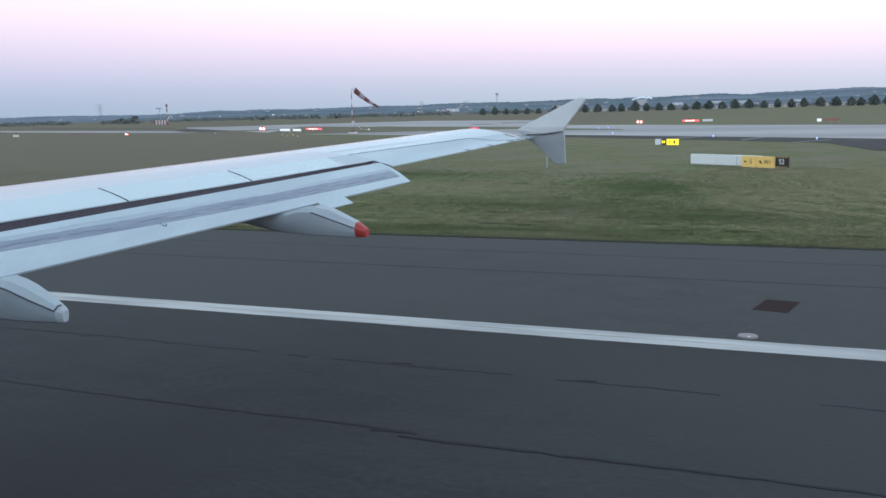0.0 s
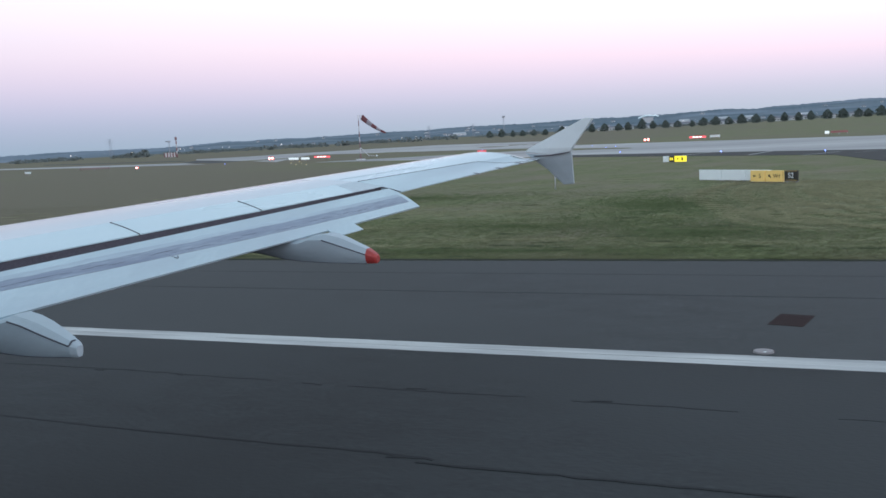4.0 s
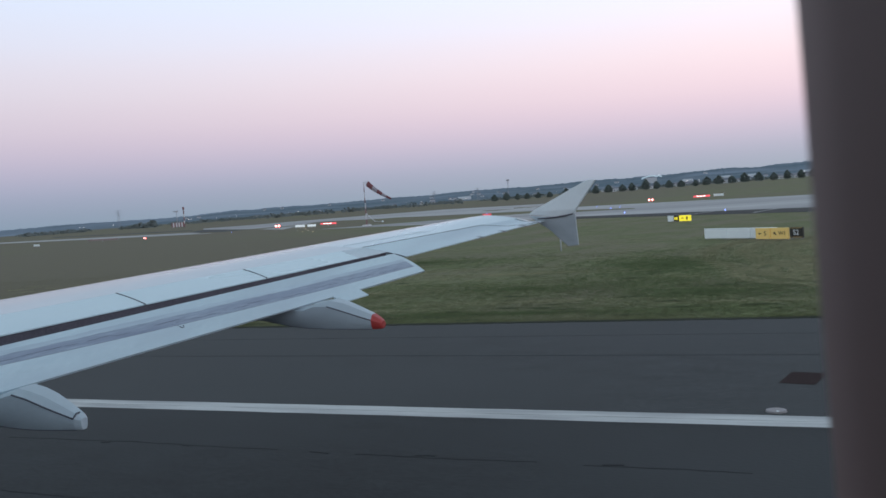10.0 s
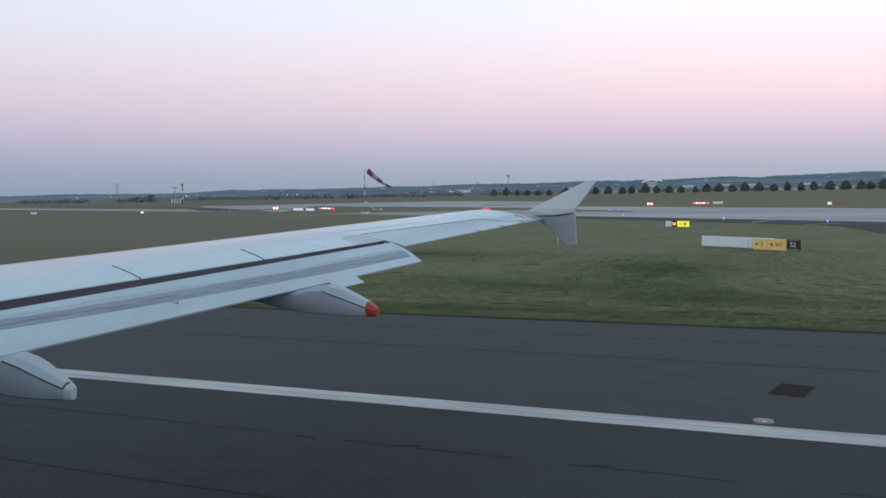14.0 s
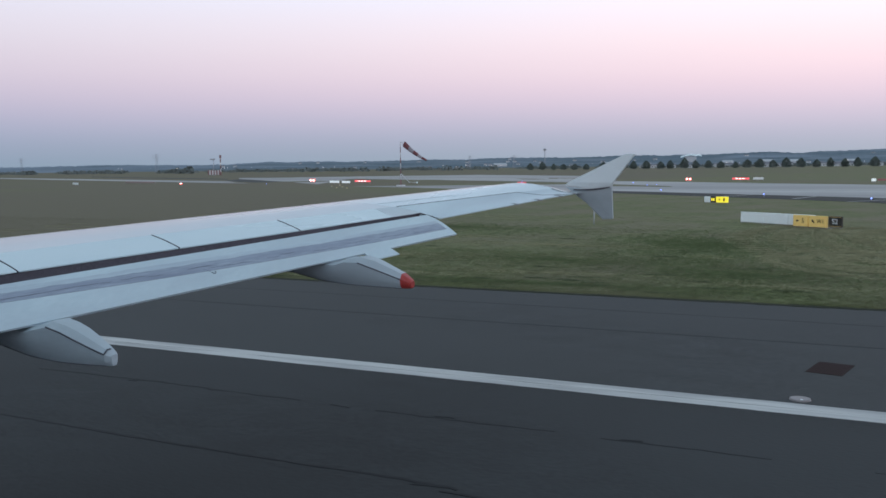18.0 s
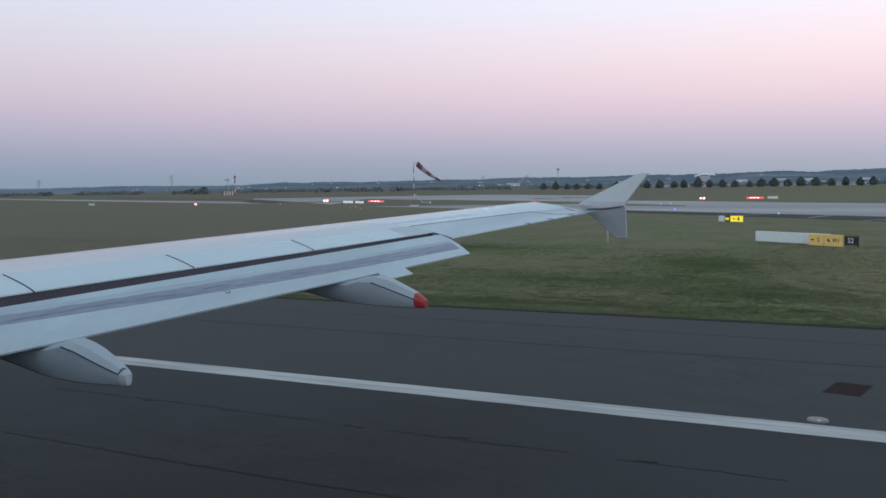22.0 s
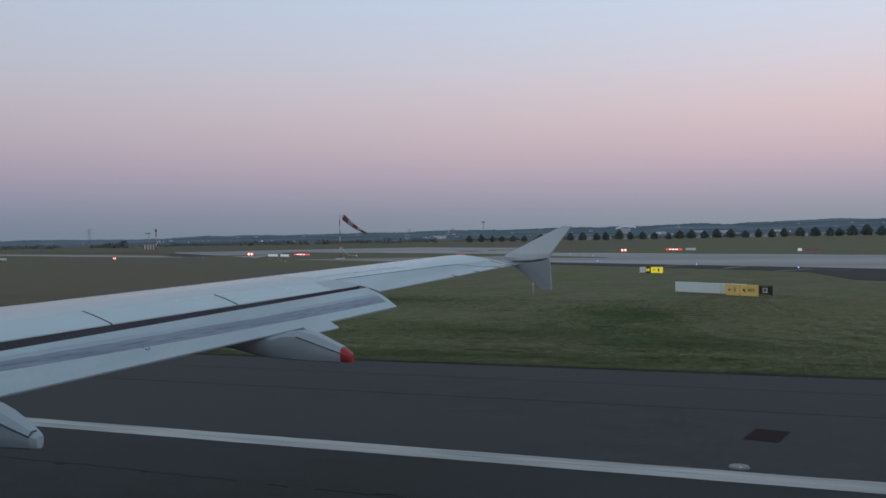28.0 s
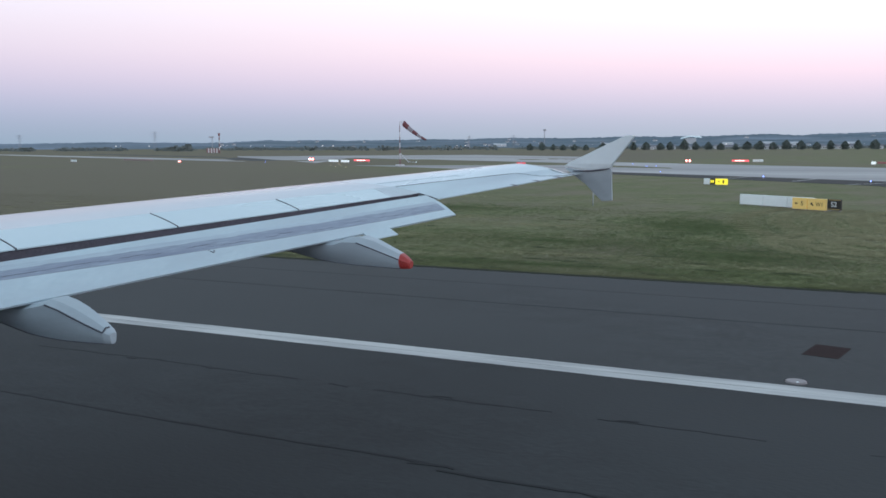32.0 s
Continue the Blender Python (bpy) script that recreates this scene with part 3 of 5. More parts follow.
slab("taxiway_exit_shoulder", [(-473, 28.9), (-420, 28.9), (-378, 112), (-420, 112)], "asphalt_dark", "dark asphalt shoulders of the exit taxiway", "shoulder", top=0.001)
slab("service_road", [(-502, 29), (-494, 29), (-466, 90), (-474, 90)], "asphalt", "narrow asphalt service road off the runway", "road", n=6)


def make_lead_lines():
    ex = tagged(new("lead_lines"), "faded yellow taxi lines curving off the runway", "road marking", kind="structure")
    for pts in ([(-485, 5), (-470, 7), (-459, 14), (-451, 24), (-446, 36), (-420, 80), (-403, 110)], [(-466, 16.9), (-460, 22), (-451, 25), (-442, 25), (-434, 22), (-428, 17.2)]):
        verts, faces = [], []
        for i, p in enumerate(pts):
            a, b = Vector(pts[max(0, i - 1)]), Vector(pts[min(len(pts) - 1, i + 1)])
            d = (b - a).normalized() * 0.3
            verts += [(p[0] - d.y, p[1] + d.x, 0.014), (p[0] + d.y, p[1] - d.x, 0.014)]
        for i in range(len(pts) - 1):
            faces.append((2 * i, 2 * i + 1, 2 * i + 3, 2 * i + 2))
        part("yellow_line", mesh_of("yellow_line", verts, faces), "yellow_paint", ex)
    for (xa, ya), (xb, yb) in (((-17.5, 127.9), (-13.8, 138.9)), ((-7.2, 121.9), (-4.7, 131.9)), ((-0.7, 112.6), (3.6, 119.6)), ((5.1, 115.2), (7.7, 116.7))):
        verts = [(xa - 0.2, ya, 0.010), (xa + 0.2, ya, 0.010), (xb + 0.2, yb, 0.010), (xb - 0.2, yb, 0.010)]
        part("hold_line", mesh_of("hold_line", verts, [(0, 1, 2, 3)]), "line_paint", ex, "pale faded holding line")


make_lead_lines()


# ---------------------------------------------------------------- grass
def make_grass():
    rng = np.random.default_rng(5)

    def patch(count, x0, x1, y0, y1, h0, h1, w, blades, bias=1.0, fall=0.5):
        y = y0 + (y1 - y0) * rng.random(count) ** bias
        x = x0 + (x1 - x0) * rng.random(count)
        clump = 0.55 + 0.45 * np.sin(x * 0.9 + 2 * np.sin(y * 0.35)) * np.sin(y * 0.8 + x * 0.17)
        vs, fs = [], []
        base = 0
        hh = h0 + (h1 - h0) * rng.random(count) * np.clip(clump, 0.1, 1)
        for k in range(blades):
            ang = rng.random(count) * math.tau
            lean = rng.normal(0, fall, (count, 2)) * hh[:, None] * (1.6, 1.0)
            ox, oy = rng.normal(0, w, count), rng.normal(0, w, count)
            dx, dy = np.cos(ang) * w * 0.5, np.sin(ang) * w * 0.5
            a = np.stack([x + ox - dx, y + oy - dy, np.full(count, -0.05)], 1)
            b = np.stack([x + ox + dx, y + oy + dy, np.full(count, -0.05)], 1)
            c = np.stack([x + ox + lean[:, 0], y + oy + lean[:, 1], hh - 0.03], 1)
            vs.append(np.stack([a, b, c], 1).reshape(-1, 3))
        v = np.concatenate(vs)
        return v

    def field(name, v, material, label):
        n = len(v)
        v = v.reshape(-1, 3, 3).copy()
        nor = np.cross(v[:, 1] - v[:, 0], v[:, 2] - v[:, 0])
        turn = nor[:, 0] * 0.2 - nor[:, 1] * 0.97 + nor[:, 2] * 0.1 < 0
        v[turn] = v[turn][:, [1, 0, 2]]
        v = v.reshape(-1, 3)
        me = bpy.data.meshes.new(name)
        me.vertices.add(n)
        me.vertices.foreach_set("co", v.astype(np.float32).ravel())
        me.loops.add(n)
        me.loops.foreach_set("vertex_index", np.arange(n, dtype=np.int32))
        me.polygons.add(n // 3)
        me.polygons.foreach_set("loop_start", np.arange(0, n, 3, dtype=np.int32))
        me.update(calc_edges=True)
        up = np.tile(np.array([0.0, -0.25, 0.968]), (n, 1)) + rng.normal(0, 0.06, (n, 3))
        me.normals_split_custom_set(up.tolist())
        tagged(part(name, me, material), label, "grass", kind="stuff")

    field("grass_verge", np.concatenate([
        patch(40000, -50, 6, EDGE + 0.22, 44, 0.025, 0.065, 0.05, 3, 2.4, 2.2),
        patch(5000, -46, 6, EDGE + 0.10, EDGE + 0.4, 0.04, 0.12, 0.06, 3),
        patch(26000, -80, 8, 33, 62, 0.012, 0.034, 0.08, 3, 1.2, 5.0),
        patch(9000, -170, 14, 60, 128, 0.012, 0.034, 0.14, 3, 1.5, 7.0)]), "blades", "short green grass beside the runway")

    def blob(count, cx, cy, rx, ry, h0, h1, w):
        v = patch(count, -1, 1, -1, 1, h0 * 0.45, h1 * 0.45, 0.0, 3)
        t = v.reshape(3, count, 3, 3)
        mid = t[0, :, 0, :2].copy()
        a, r = rng.random(count) * math.tau, np.abs(rng.normal(0, 0.75, count))
        to = np.stack([cx + rx * r * np.cos(a), cy + ry * r * np.sin(a)], 1)
        out = np.empty_like(t)
        for k in range(3):
            ang = rng.random(count) * math.tau
            d = np.stack([np.cos(ang), np.sin(ang)], 1) * w * 0.5
            tip = rng.normal(0, 0.12, (count, 2)) * (1.7, 1.0)
            o = to + rng.normal(0, w, (count, 2))
            out[k, :, 0, :2], out[k, :, 1, :2], out[k, :, 2, :2] = o - d, o + d, o + tip
            out[k, :, :, 2] = t[k, :, :, 2]
        return out.reshape(-1, 3)

    field("lush_grass", np.concatenate([blob(7000, -7.5, 50, 6, 8, 0.05, 0.12, 0.09), blob(3500, -13, 40, 9, 3.0, 0.04, 0.10, 0.07),
                                        blob(6000, -4, 37, 6, 4, 0.04, 0.10, 0.07), blob(5000, -30, 60, 14, 6, 0.05, 0.12, 0.10), blob(9000, -12, 31.6, 17, 1.3, 0.03, 0.08, 0.05)]), "lush", "deeper green grass in damp patches")
    dry = []
    for cx, cy, rx, ry, c in ((-22, 40, 7, 1.6, 1500), (-15, 48, 8, 1.2, 1500), (-11, 35, 6, 0.7, 900), (-27, 52, 9, 1.5, 1500), (-3, 33.5, 4, 0.5, 500), (-20, 33, 8, 0.6, 900), (-36, 75, 14, 2.5, 1500)):
        dry.append(blob(c, cx, cy, rx, ry, 0.04, 0.09, 0.07))
    for k, r in enumerate((6.5, 8, 9.5, 11.2, 13, 15, 17, 19.2)):
        for a in range(0, 100, 3):
            ang = radians(150 + a)
            dry.append(blob(170, 14 + r * 1.05 * math.cos(ang), 58 + r * 1.25 * math.sin(ang), 0.8, 0.2, 0.05, 0.10, 0.12))
    for k, r in enumerate((3.2, 4.6, 6.0)):
        for a in range(0, 130, 4):
            ang = radians(120 + a)
            dry.append(blob(70, 2.5 + r * math.cos(ang), 44 + r * 1.1 * math.sin(ang), 0.4, 0.3, 0.04, 0.09, 0.09))
    pick = random.Random(77)
    for k in range(260):
        cy = 30.5 + 48 * pick.random() ** 1.5
        dry.append(blob(int(20 + 75 * pick.random()), pick.uniform(-62, 7), cy, pick.uniform(0.5, 2.6) * cy / 40, pick.uniform(0.08, 0.32) * cy / 40, 0.03, 0.075, 0.07))
    dark = []
    pick = random.Random(41)
    for k in range(46):
        cy = 29.5 + 9 * pick.random() ** 2.2
        dark.append(blob(int(30 + 70 * pick.random()), pick.uniform(-34, 3), cy, pick.uniform(0.25, 0.9), 0.07, 0.05, 0.12, 0.06))
    for cx, cy, c in ((-8.3, 43.1, 60), (-16, 52, 40), (-22, 45, 40), (-3.5, 39, 36), (-12.5, 37, 40)):
        dark.append(blob(c, cx, cy, 0.5, 0.14, 0.06, 0.15, 0.07))
    field("dark_tufts", np.concatenate(dark), "dark_tuft", "dark uncut tufts and ruts in the grass")
    field("dry_grass", np.concatenate(dry), "straw", "pale dry grass in mown arcs and streaks")


make_grass()


# ---------------------------------------------------------------- the airliner
TIP = 15.3


def x_le(y):
    return -13.916 + 0.52 * y


def x_te(y):
    return -9.51 + 0.33 * max(y, 4.7)


def wing_x(y, u):
    return x_le(y) + (x_te(y) - x_le(y)) * u


def chord(y):
    return x_te(y) - x_le(y)


def u_sp(y):
    return 1 - 0.30 / chord(y)


def z_up(y, u):
    """Upper skin: leading edge, crest, spoiler hinge, spoiler edge, trailing edge."""
    c = chord(y)
    zc, zh, zs, zt = 3.11 + 0.066 * y, 3.15 + 0.057 * y, 3.0 + 0.062 * y, 3.65 + 0.085 * (y - 11.8)
    pts = [(0.0, zc - 0.055 * c), (0.015, zc - 0.034 * c), (0.05, zc - 0.017 * c), (0.12, zc - 0.005 * c), (0.25, zc), (0.45, 0.45 * zc + 0.55 * zh + 0.018),
           (0.65, zh), (u_sp(y), zs), (1.0, min(zt, zs - 0.01))]
    for (u0, z0), (u1, z1) in zip(pts, pts[1:]):
        if u <= u1 + 1e-9:
            return z0 + (z1 - z0) * (u - u0) / max(1e-9, u1 - u0)
    return pts[-1][1]


def z_low(y, u):
    c = chord(y)
    top = z_up(y, 0.0)
    depth = 0.075 * c * math.sin(math.pi * min(1, max(0, u)) ** 0.6) if u > 0 else 0.0
    return min(top + (z_up(y, 1.0) - top) * u - depth, z_up(y, u) - 0.012)


def span(y0, y1, n):
    return [y0 + (y1 - y0) * i / n for i in range(n + 1)]


def skin(name, y0, y1, end, parent, n=8, label="", material="wing_paint"):
    secs = []
    for y in span(y0, y1, n):
        e = end(y) if callable(end) else end
        k = 14
        us = [e * (i / k) ** 1.8 for i in range(k + 1)]
        top = [(wing_x(y, u), y, z_up(y, u)) for u in us]
        low = [(wing_x(y, u), y, z_low(y, u)) for u in us[:0:-1]]
        secs.append(top + low)
    return lofted(name, secs, material, parent, label)


def flap_line(y):
    """Points of the lowered flap's section, front to back: x, z."""
    gx, gz = -9.65 + 0.33 * y, 2.855 + 0.0728 * y
    tx, tz = -9.16 + 0.33 * y, 2.905 + 0.0875 * (y - 5.68)
    return gx, gz, tx, tz


def flap_top(y, s):
    gx, gz, tx, tz = flap_line(y)
    return gx + (tx - gx) * s, gz + (tz - gz) * s + 0.030 * math.sin(math.pi * s)


def make_airliner():
    jet = thing("airliner", "light grey airliner with lowered flaps, standing on the runway", "aircraft")
    # fixed wing skins; the inboard one has dimmer reflection painted into its colour
    skin("wing_skin", 0.15, 11.74, 0.648, jet, 14, "light grey painted wing skin", "skin_paint_shaded")
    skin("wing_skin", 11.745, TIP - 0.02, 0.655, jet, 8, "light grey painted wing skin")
    # bare metal leading edge band, the pink sky reflection mixed into its colour
    secs = []
    for y in span(0.2, TIP - 0.05, 14):
        us = [0, 0.006, 0.015, 0.03, 0.05, 0.08, 0.11]
        secs.append([(wing_x(y, u) - 0.003, y, z_up(y, u) + 0.004) for u in us] + [(wing_x(y, u), y, z_low(y, u) - 0.004) for u in us[:0:-1]])
    lofted("leading_edge", secs, "wing_metal", jet, "pale bare-metal leading edge, pink reflection in its colour")
    # cove behind the spoilers, with the gap's shade put into its dark colour
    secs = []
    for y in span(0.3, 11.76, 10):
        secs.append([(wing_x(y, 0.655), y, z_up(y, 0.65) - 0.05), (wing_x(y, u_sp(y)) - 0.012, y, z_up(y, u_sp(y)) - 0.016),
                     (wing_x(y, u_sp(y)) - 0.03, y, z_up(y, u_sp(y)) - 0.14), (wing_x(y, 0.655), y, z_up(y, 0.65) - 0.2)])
    lofted("flap_cove", secs, "cove", jet, "gap between spoilers and flap, its shade painted dark")
    # spoilers, painted lighter than the skin for the light they catch
    for y0, y1 in ((2.9, 4.55), (4.57, 6.17), (6.19, 7.92), (7.94, 9.60), (9.62, 11.20), (11.201, 11.765)):
        secs = []
        for j, y in enumerate(span(y0, y1, 3)):
            sk = 1 - j / 3 if y0 > 11.2 else 1.0
            us = [(0.652 + (u_sp(y) - 0.652) * k / 4, y + sk * 0.21 * (1 - k / 4) + sk * 0.016 * math.sin(math.pi * k / 4)) for k in range(5)]
            top = [(wing_x(v, u), v, z_up(v, u) + 0.006) for u, v in us]
            low = [(wing_x(v, u), v, z_up(v, u) + 0.006 - 0.045 * (1 - 0.7 * k / 4)) for k, (u, v) in enumerate(us)][::-1]
            secs.append(top + low)
        if y0 > 11.2:
            lofted("wing_panel", secs, "panel_grey", jet, "grey wing panel outboard of the spoilers")
            continue
        lofted("spoiler", secs, "spoiler_paint_lit", jet, "flush spoiler panel, painted lighter for the light it catches")
        # dark seal along the panel's inboard edge
        ya = y1 + 0.01
        if ya < 11.2:
            pts = []
            for k in range(6):
                u, v = 0.652 + (u_sp(ya) - 0.652) * k / 5, ya + 0.21 * (1 - k / 5) + 0.016 * math.sin(math.pi * k / 5)
                pts.append((wing_x(v, u), v, z_up(v, u) + 0.006))
            part("panel_gap", tube_bm(pts, [0.007] * 6, 6), "seam", jet)
    # tubes in the cove's dark colour draw the gap's shade out to the aileron
    pts = []
    for k in range(7):
        yy = 10.2 + (11.60 - 10.2) * k / 6
        pts.append((wing_x(yy, u_sp(yy)) + 0.012, yy, z_up(yy, u_sp(yy)) - 0.006))
    part("panel_gap", tube_bm(pts, [0.002, 0.003, 0.004, 0.005, 0.006, 0.006, 0.006], 6), "cove", jet)
    pts = [(wing_x(11.60, u_sp(11.60)) + 0.012, 11.60, z_up(11.60, u_sp(11.60)) - 0.006), (wing_x(11.74, u_sp(11.74)) + 0.012, 11.74, z_up(11.74, u_sp(11.74)) - 0.002),
           (wing_x(11.768, 0.95), 11.768, z_up(11.768, 0.95) + 0.002), (wing_x(11.772, 1.0), 11.772, z_up(11.772, 1.0))]
    part("panel_gap", tube_bm(pts, [0.006, 0.010, 0.007, 0.003], 6), "cove", jet)
    # aileron
    secs = []
    for y in span(11.78, TIP - 0.12, 6):
        us = [0.662 + 0.338 * k / 6 for k in range(7)]
        top = [(wing_x(y, u), y, z_up(y, u) + 0.004) for u in us]
        low = [(wing_x(y, u), y, z_up(y, u) - 0.11 * (1 - k / 6) - 0.01) for k, u in enumerate(us)][::-1]
        secs.append(top + low)
    lofted("aileron", secs, "flap_paint", jet, "pale aileron")
    pts = [(wing_x(y, 0.658), y, z_up(y, 0.658) + 0.005) for y in span(11.8, 14.35, 10)]
    part("panel_gap", tube_bm(pts, [0.004] * len(pts), 6), "seam", jet)
    pts = [(wing_x(14.35 + 0.6 * f, 0.658 + 0.335 * f), 14.35 + 0.6 * f, z_up(14.35 + 0.6 * f, 0.658 + 0.335 * f) + 0.005) for f in span(0, 1, 6)]
    part("panel_gap", tube_bm(pts, [0.004] * len(pts), 6), "seam", jet)
    # second, finer panel joint on the fixed skin ahead of it
    pts = [(wing_x(y, 0.50), y, z_up(y, 0.50) + 0.001) for y in span(11.8, 13.4, 6)]
    part("panel_gap", tube_bm(pts, [0.003] * len(pts), 6), "panel_grey", jet)
    # flap with its worn strip, tab and end
    secs = []
    for y in span(4.72, 11.70, 14):
        gx, gz, tx, tz = flap_line(y)
        top = [flap_top(y, k / 8) for k in range(9)]
        front = [(gx - 0.24, gz - 0.19), (gx - 0.16, gz - 0.11), (gx - 0.05, gz - 0.035)]
        low = [(tx - 0.01, tz - 0.02), (gx + 0.2, gz - 0.26), (gx - 0.1, gz - 0.25), (gx - 0.26, gz - 0.22)]
        secs.append([(x, y, z) for x, z in front + top + low])
    lofted("flap", secs, "flap_paint", jet, "lowered pale flap with rubbed, stained paint")
    def rub(y):
        """Fore and aft edge of the rubbed strip across the flap: 0 at its nose, 1 at its trailing edge."""
        k = y - 6.3
        return 0.29 + 0.066 * k - 0.004 * k * k, 0.525 + 0.087 * k - 0.0074 * k * k

    for name, material, label, lift, grow in (("chalky_band", "bloom", "chalky blue-grey band ahead of the rubbed strip", 0.003, 0.13), ("rub_strip", "stain", "grey-blue rubbed and streaked strip on the flap", 0.0045, 0.0)):
        secs = []
        for y in span(4.74, 11.62, 90):
            w = 0.030 * noise.noise((y * 1.3, grow * 40, 3)) + 0.022 * noise.noise((y * 5.0, grow * 40, 8)) + 0.012 * noise.noise((y * 14.0, 1, 8))
            s0, s1 = rub(y)
            s0 = s0 - grow + w
            s1 -= grow * 0.2
            quad = [flap_top(y, s0 + (s1 - s0) * k / 3) for k in range(4)]
            secs.append([(x, y, z + lift) for x, z in quad] + [(x, y, z - 0.01) for x, z in quad[::-1]])
        lofted(name, secs, material, jet, label)
    rnd = random.Random(4)
    y = 4.9
    while y < 11.1:
        ln = rnd.uniform(0.10, 0.65)
        s = rub(y)[1] - rnd.uniform(0.05, 0.13)
        pts = []
        for yy in span(y, min(y + ln, 11.4), 6):
            q = flap_top(yy, s + 0.05 * (yy - y) + rnd.uniform(-0.010, 0.010))
            pts.append((q[0], yy, q[1] + 0.0055))
        k = rnd.uniform(0.45, 1.0)
        part("scuff_mark", tube_bm(pts, [0.001 * k, 0.003 * k, 0.004 * k, 0.003 * k, 0.0045 * k, 0.003 * k, 0.001 * k], 5), "scuff", jet)
        y += ln * rnd.uniform(0.35, 1.0) + rnd.uniform(0.02, 0.35)
    # small curled mark and three dots on the flap
    pts = []
    for k in range(7):
        a = radians(200 - 38 * k)
        yy = 7.93 + 0.022 * math.cos(a)
        q = flap_top(yy, 0.70 + 0.035 * math.sin(a))
        pts.append((q[0], yy, q[1] + 0.003))
    part("placard", tube_bm(pts, [0.005] * 7, 5), "seam", jet)
    for k in range(3):
        yy, q = 7.90 - 0.02 * k, flap_top(7.90 - 0.02 * k, 0.66 - 0.035 * k)
        part("placard", box_bm(q[0] - 0.005, q[0] + 0.005, yy - 0.006, yy + 0.006, q[1] - 0.002, q[1] + 0.005), "scuff", jet)
    # tab over the outer flap track
    secs = []
    for y in (9.97, 10.42):
        gx, gz, tx, tz = flap_line(y)
        a = flap_top(y, 0.97)
        secs.append([(a[0], y, a[1] + 0.003), (tx + 0.14, y, tz - 0.075), (tx + 0.14, y, tz - 0.088), (tx - 0.01, y, tz - 0.012), (a[0], y, a[1] - 0.006)])
    lofted("flap_tab", secs, "flap_paint", jet)
    # flap track fairings
    fairing(jet, 9.6, OUTER_CANOE, ((-5.75, 3.262), (-5.08, 3.022)), True)
    fairing(jet, 6.0, [(x, b, t, w * 0.8) for x, b, t, w in INNER_CANOE], ((-6.95, 2.93), (-6.30, 2.665)), False)
    # hinge covers below the aileron
    for yy in (13.5, 14.09, 14.67, 15.08):
        x, z = wing_x(yy, 1.0), z_up(yy, 1.0)
        part("hinge_cover", tube_bm([(x - 0.10, yy, z + 0.010), (x - 0.01, yy, z + 0.006), (x + 0.07, yy, z - 0.004)], [0.006, 0.015, 0.006], 6), "hazy_steel", jet)
    fence(jet)
    cabin(jet)
    # main and nose wheels that carry it
    for gx, gy, r in ((-8.6, 2.05, 0.58), (-8.6, -5.57, 0.58), (-15.6, -1.76, 0.38)):
        top = 3.0 if r > 0.5 else 2.1
        leg = part("landing_gear", tube_bm([(gx, gy, r), (gx, gy, 1.4), (gx, gy, top)], [0.10, 0.11, 0.16], 12), "steel", jet, "steel landing gear leg")
        part("axle", tube_bm([(gx, gy - 0.5 * r / 0.58, r), (gx, gy + 0.5 * r / 0.58, r)], [0.07, 0.07], 8), "steel", leg)
        for side in (-1, 1):
            c = gy + side * 0.46 * r / 0.58
            tyre = [(gx, c + k * 0.2 * r / 0.58, r) for k in (-1, -0.75, 0, 0.75, 1)]
            part("tyre", tube_bm(tyre, [r * 0.82, r * 0.97, r, r * 0.97, r * 0.82], 28), "asphalt_dark", leg, "black rubber tyre")
            part("rim", tube_bm([(gx, c - 0.21 * r / 0.58, r), (gx, c + 0.21 * r / 0.58, r)], [r * 0.45, r * 0.45], 20), "steel", leg)
    return jet


# x, bottom, top, half width along the two canoes
OUTER_CANOE = [(-8.9, 3.30, 3.34, 0.02), (-8.6, 3.16, 3.36, 0.12), (-8.0, 3.10, 3.36, 0.20), (-7.3, 3.08, 3.34, 0.235), (-6.66, 3.05, 3.28, 0.24), (-6.23, 2.965, 3.225, 0.235),
               (-5.98, 2.935, 3.215, 0.228), (-5.84, 2.925, 3.265, 0.22), (-5.64, 2.912, 3.290, 0.205), (-5.45, 2.906, 3.247, 0.165), (-5.085, 2.90, 3.092, 0.105), (-5.02, 2.902, 3.052, 0.086), (-4.972, 2.905, 3.018, 0.066), (-4.957, 2.915, 2.998, 0.05)]
INNER_CANOE = [(-9.3, 2.95, 3.00, 0.03), (-8.6, 2.83, 3.00, 0.20), (-7.73, 2.68, 2.93, 0.24), (-7.30, 2.595, 2.885, 0.24), (-7.12, 2.575, 2.93, 0.238), (-6.98, 2.562, 2.970, 0.225), (-6.82, 2.556, 2.938, 0.205),
               (-6.67, 2.557, 2.888, 0.180), (-6.52, 2.560, 2.818, 0.148), (-6.38, 2.564, 2.745, 0.110), (-6.345, 2.566, 2.724, 0.098), (-6.292, 2.568, 2.680, 0.055), (-6.288, 2.572, 2.675, 0.050)]


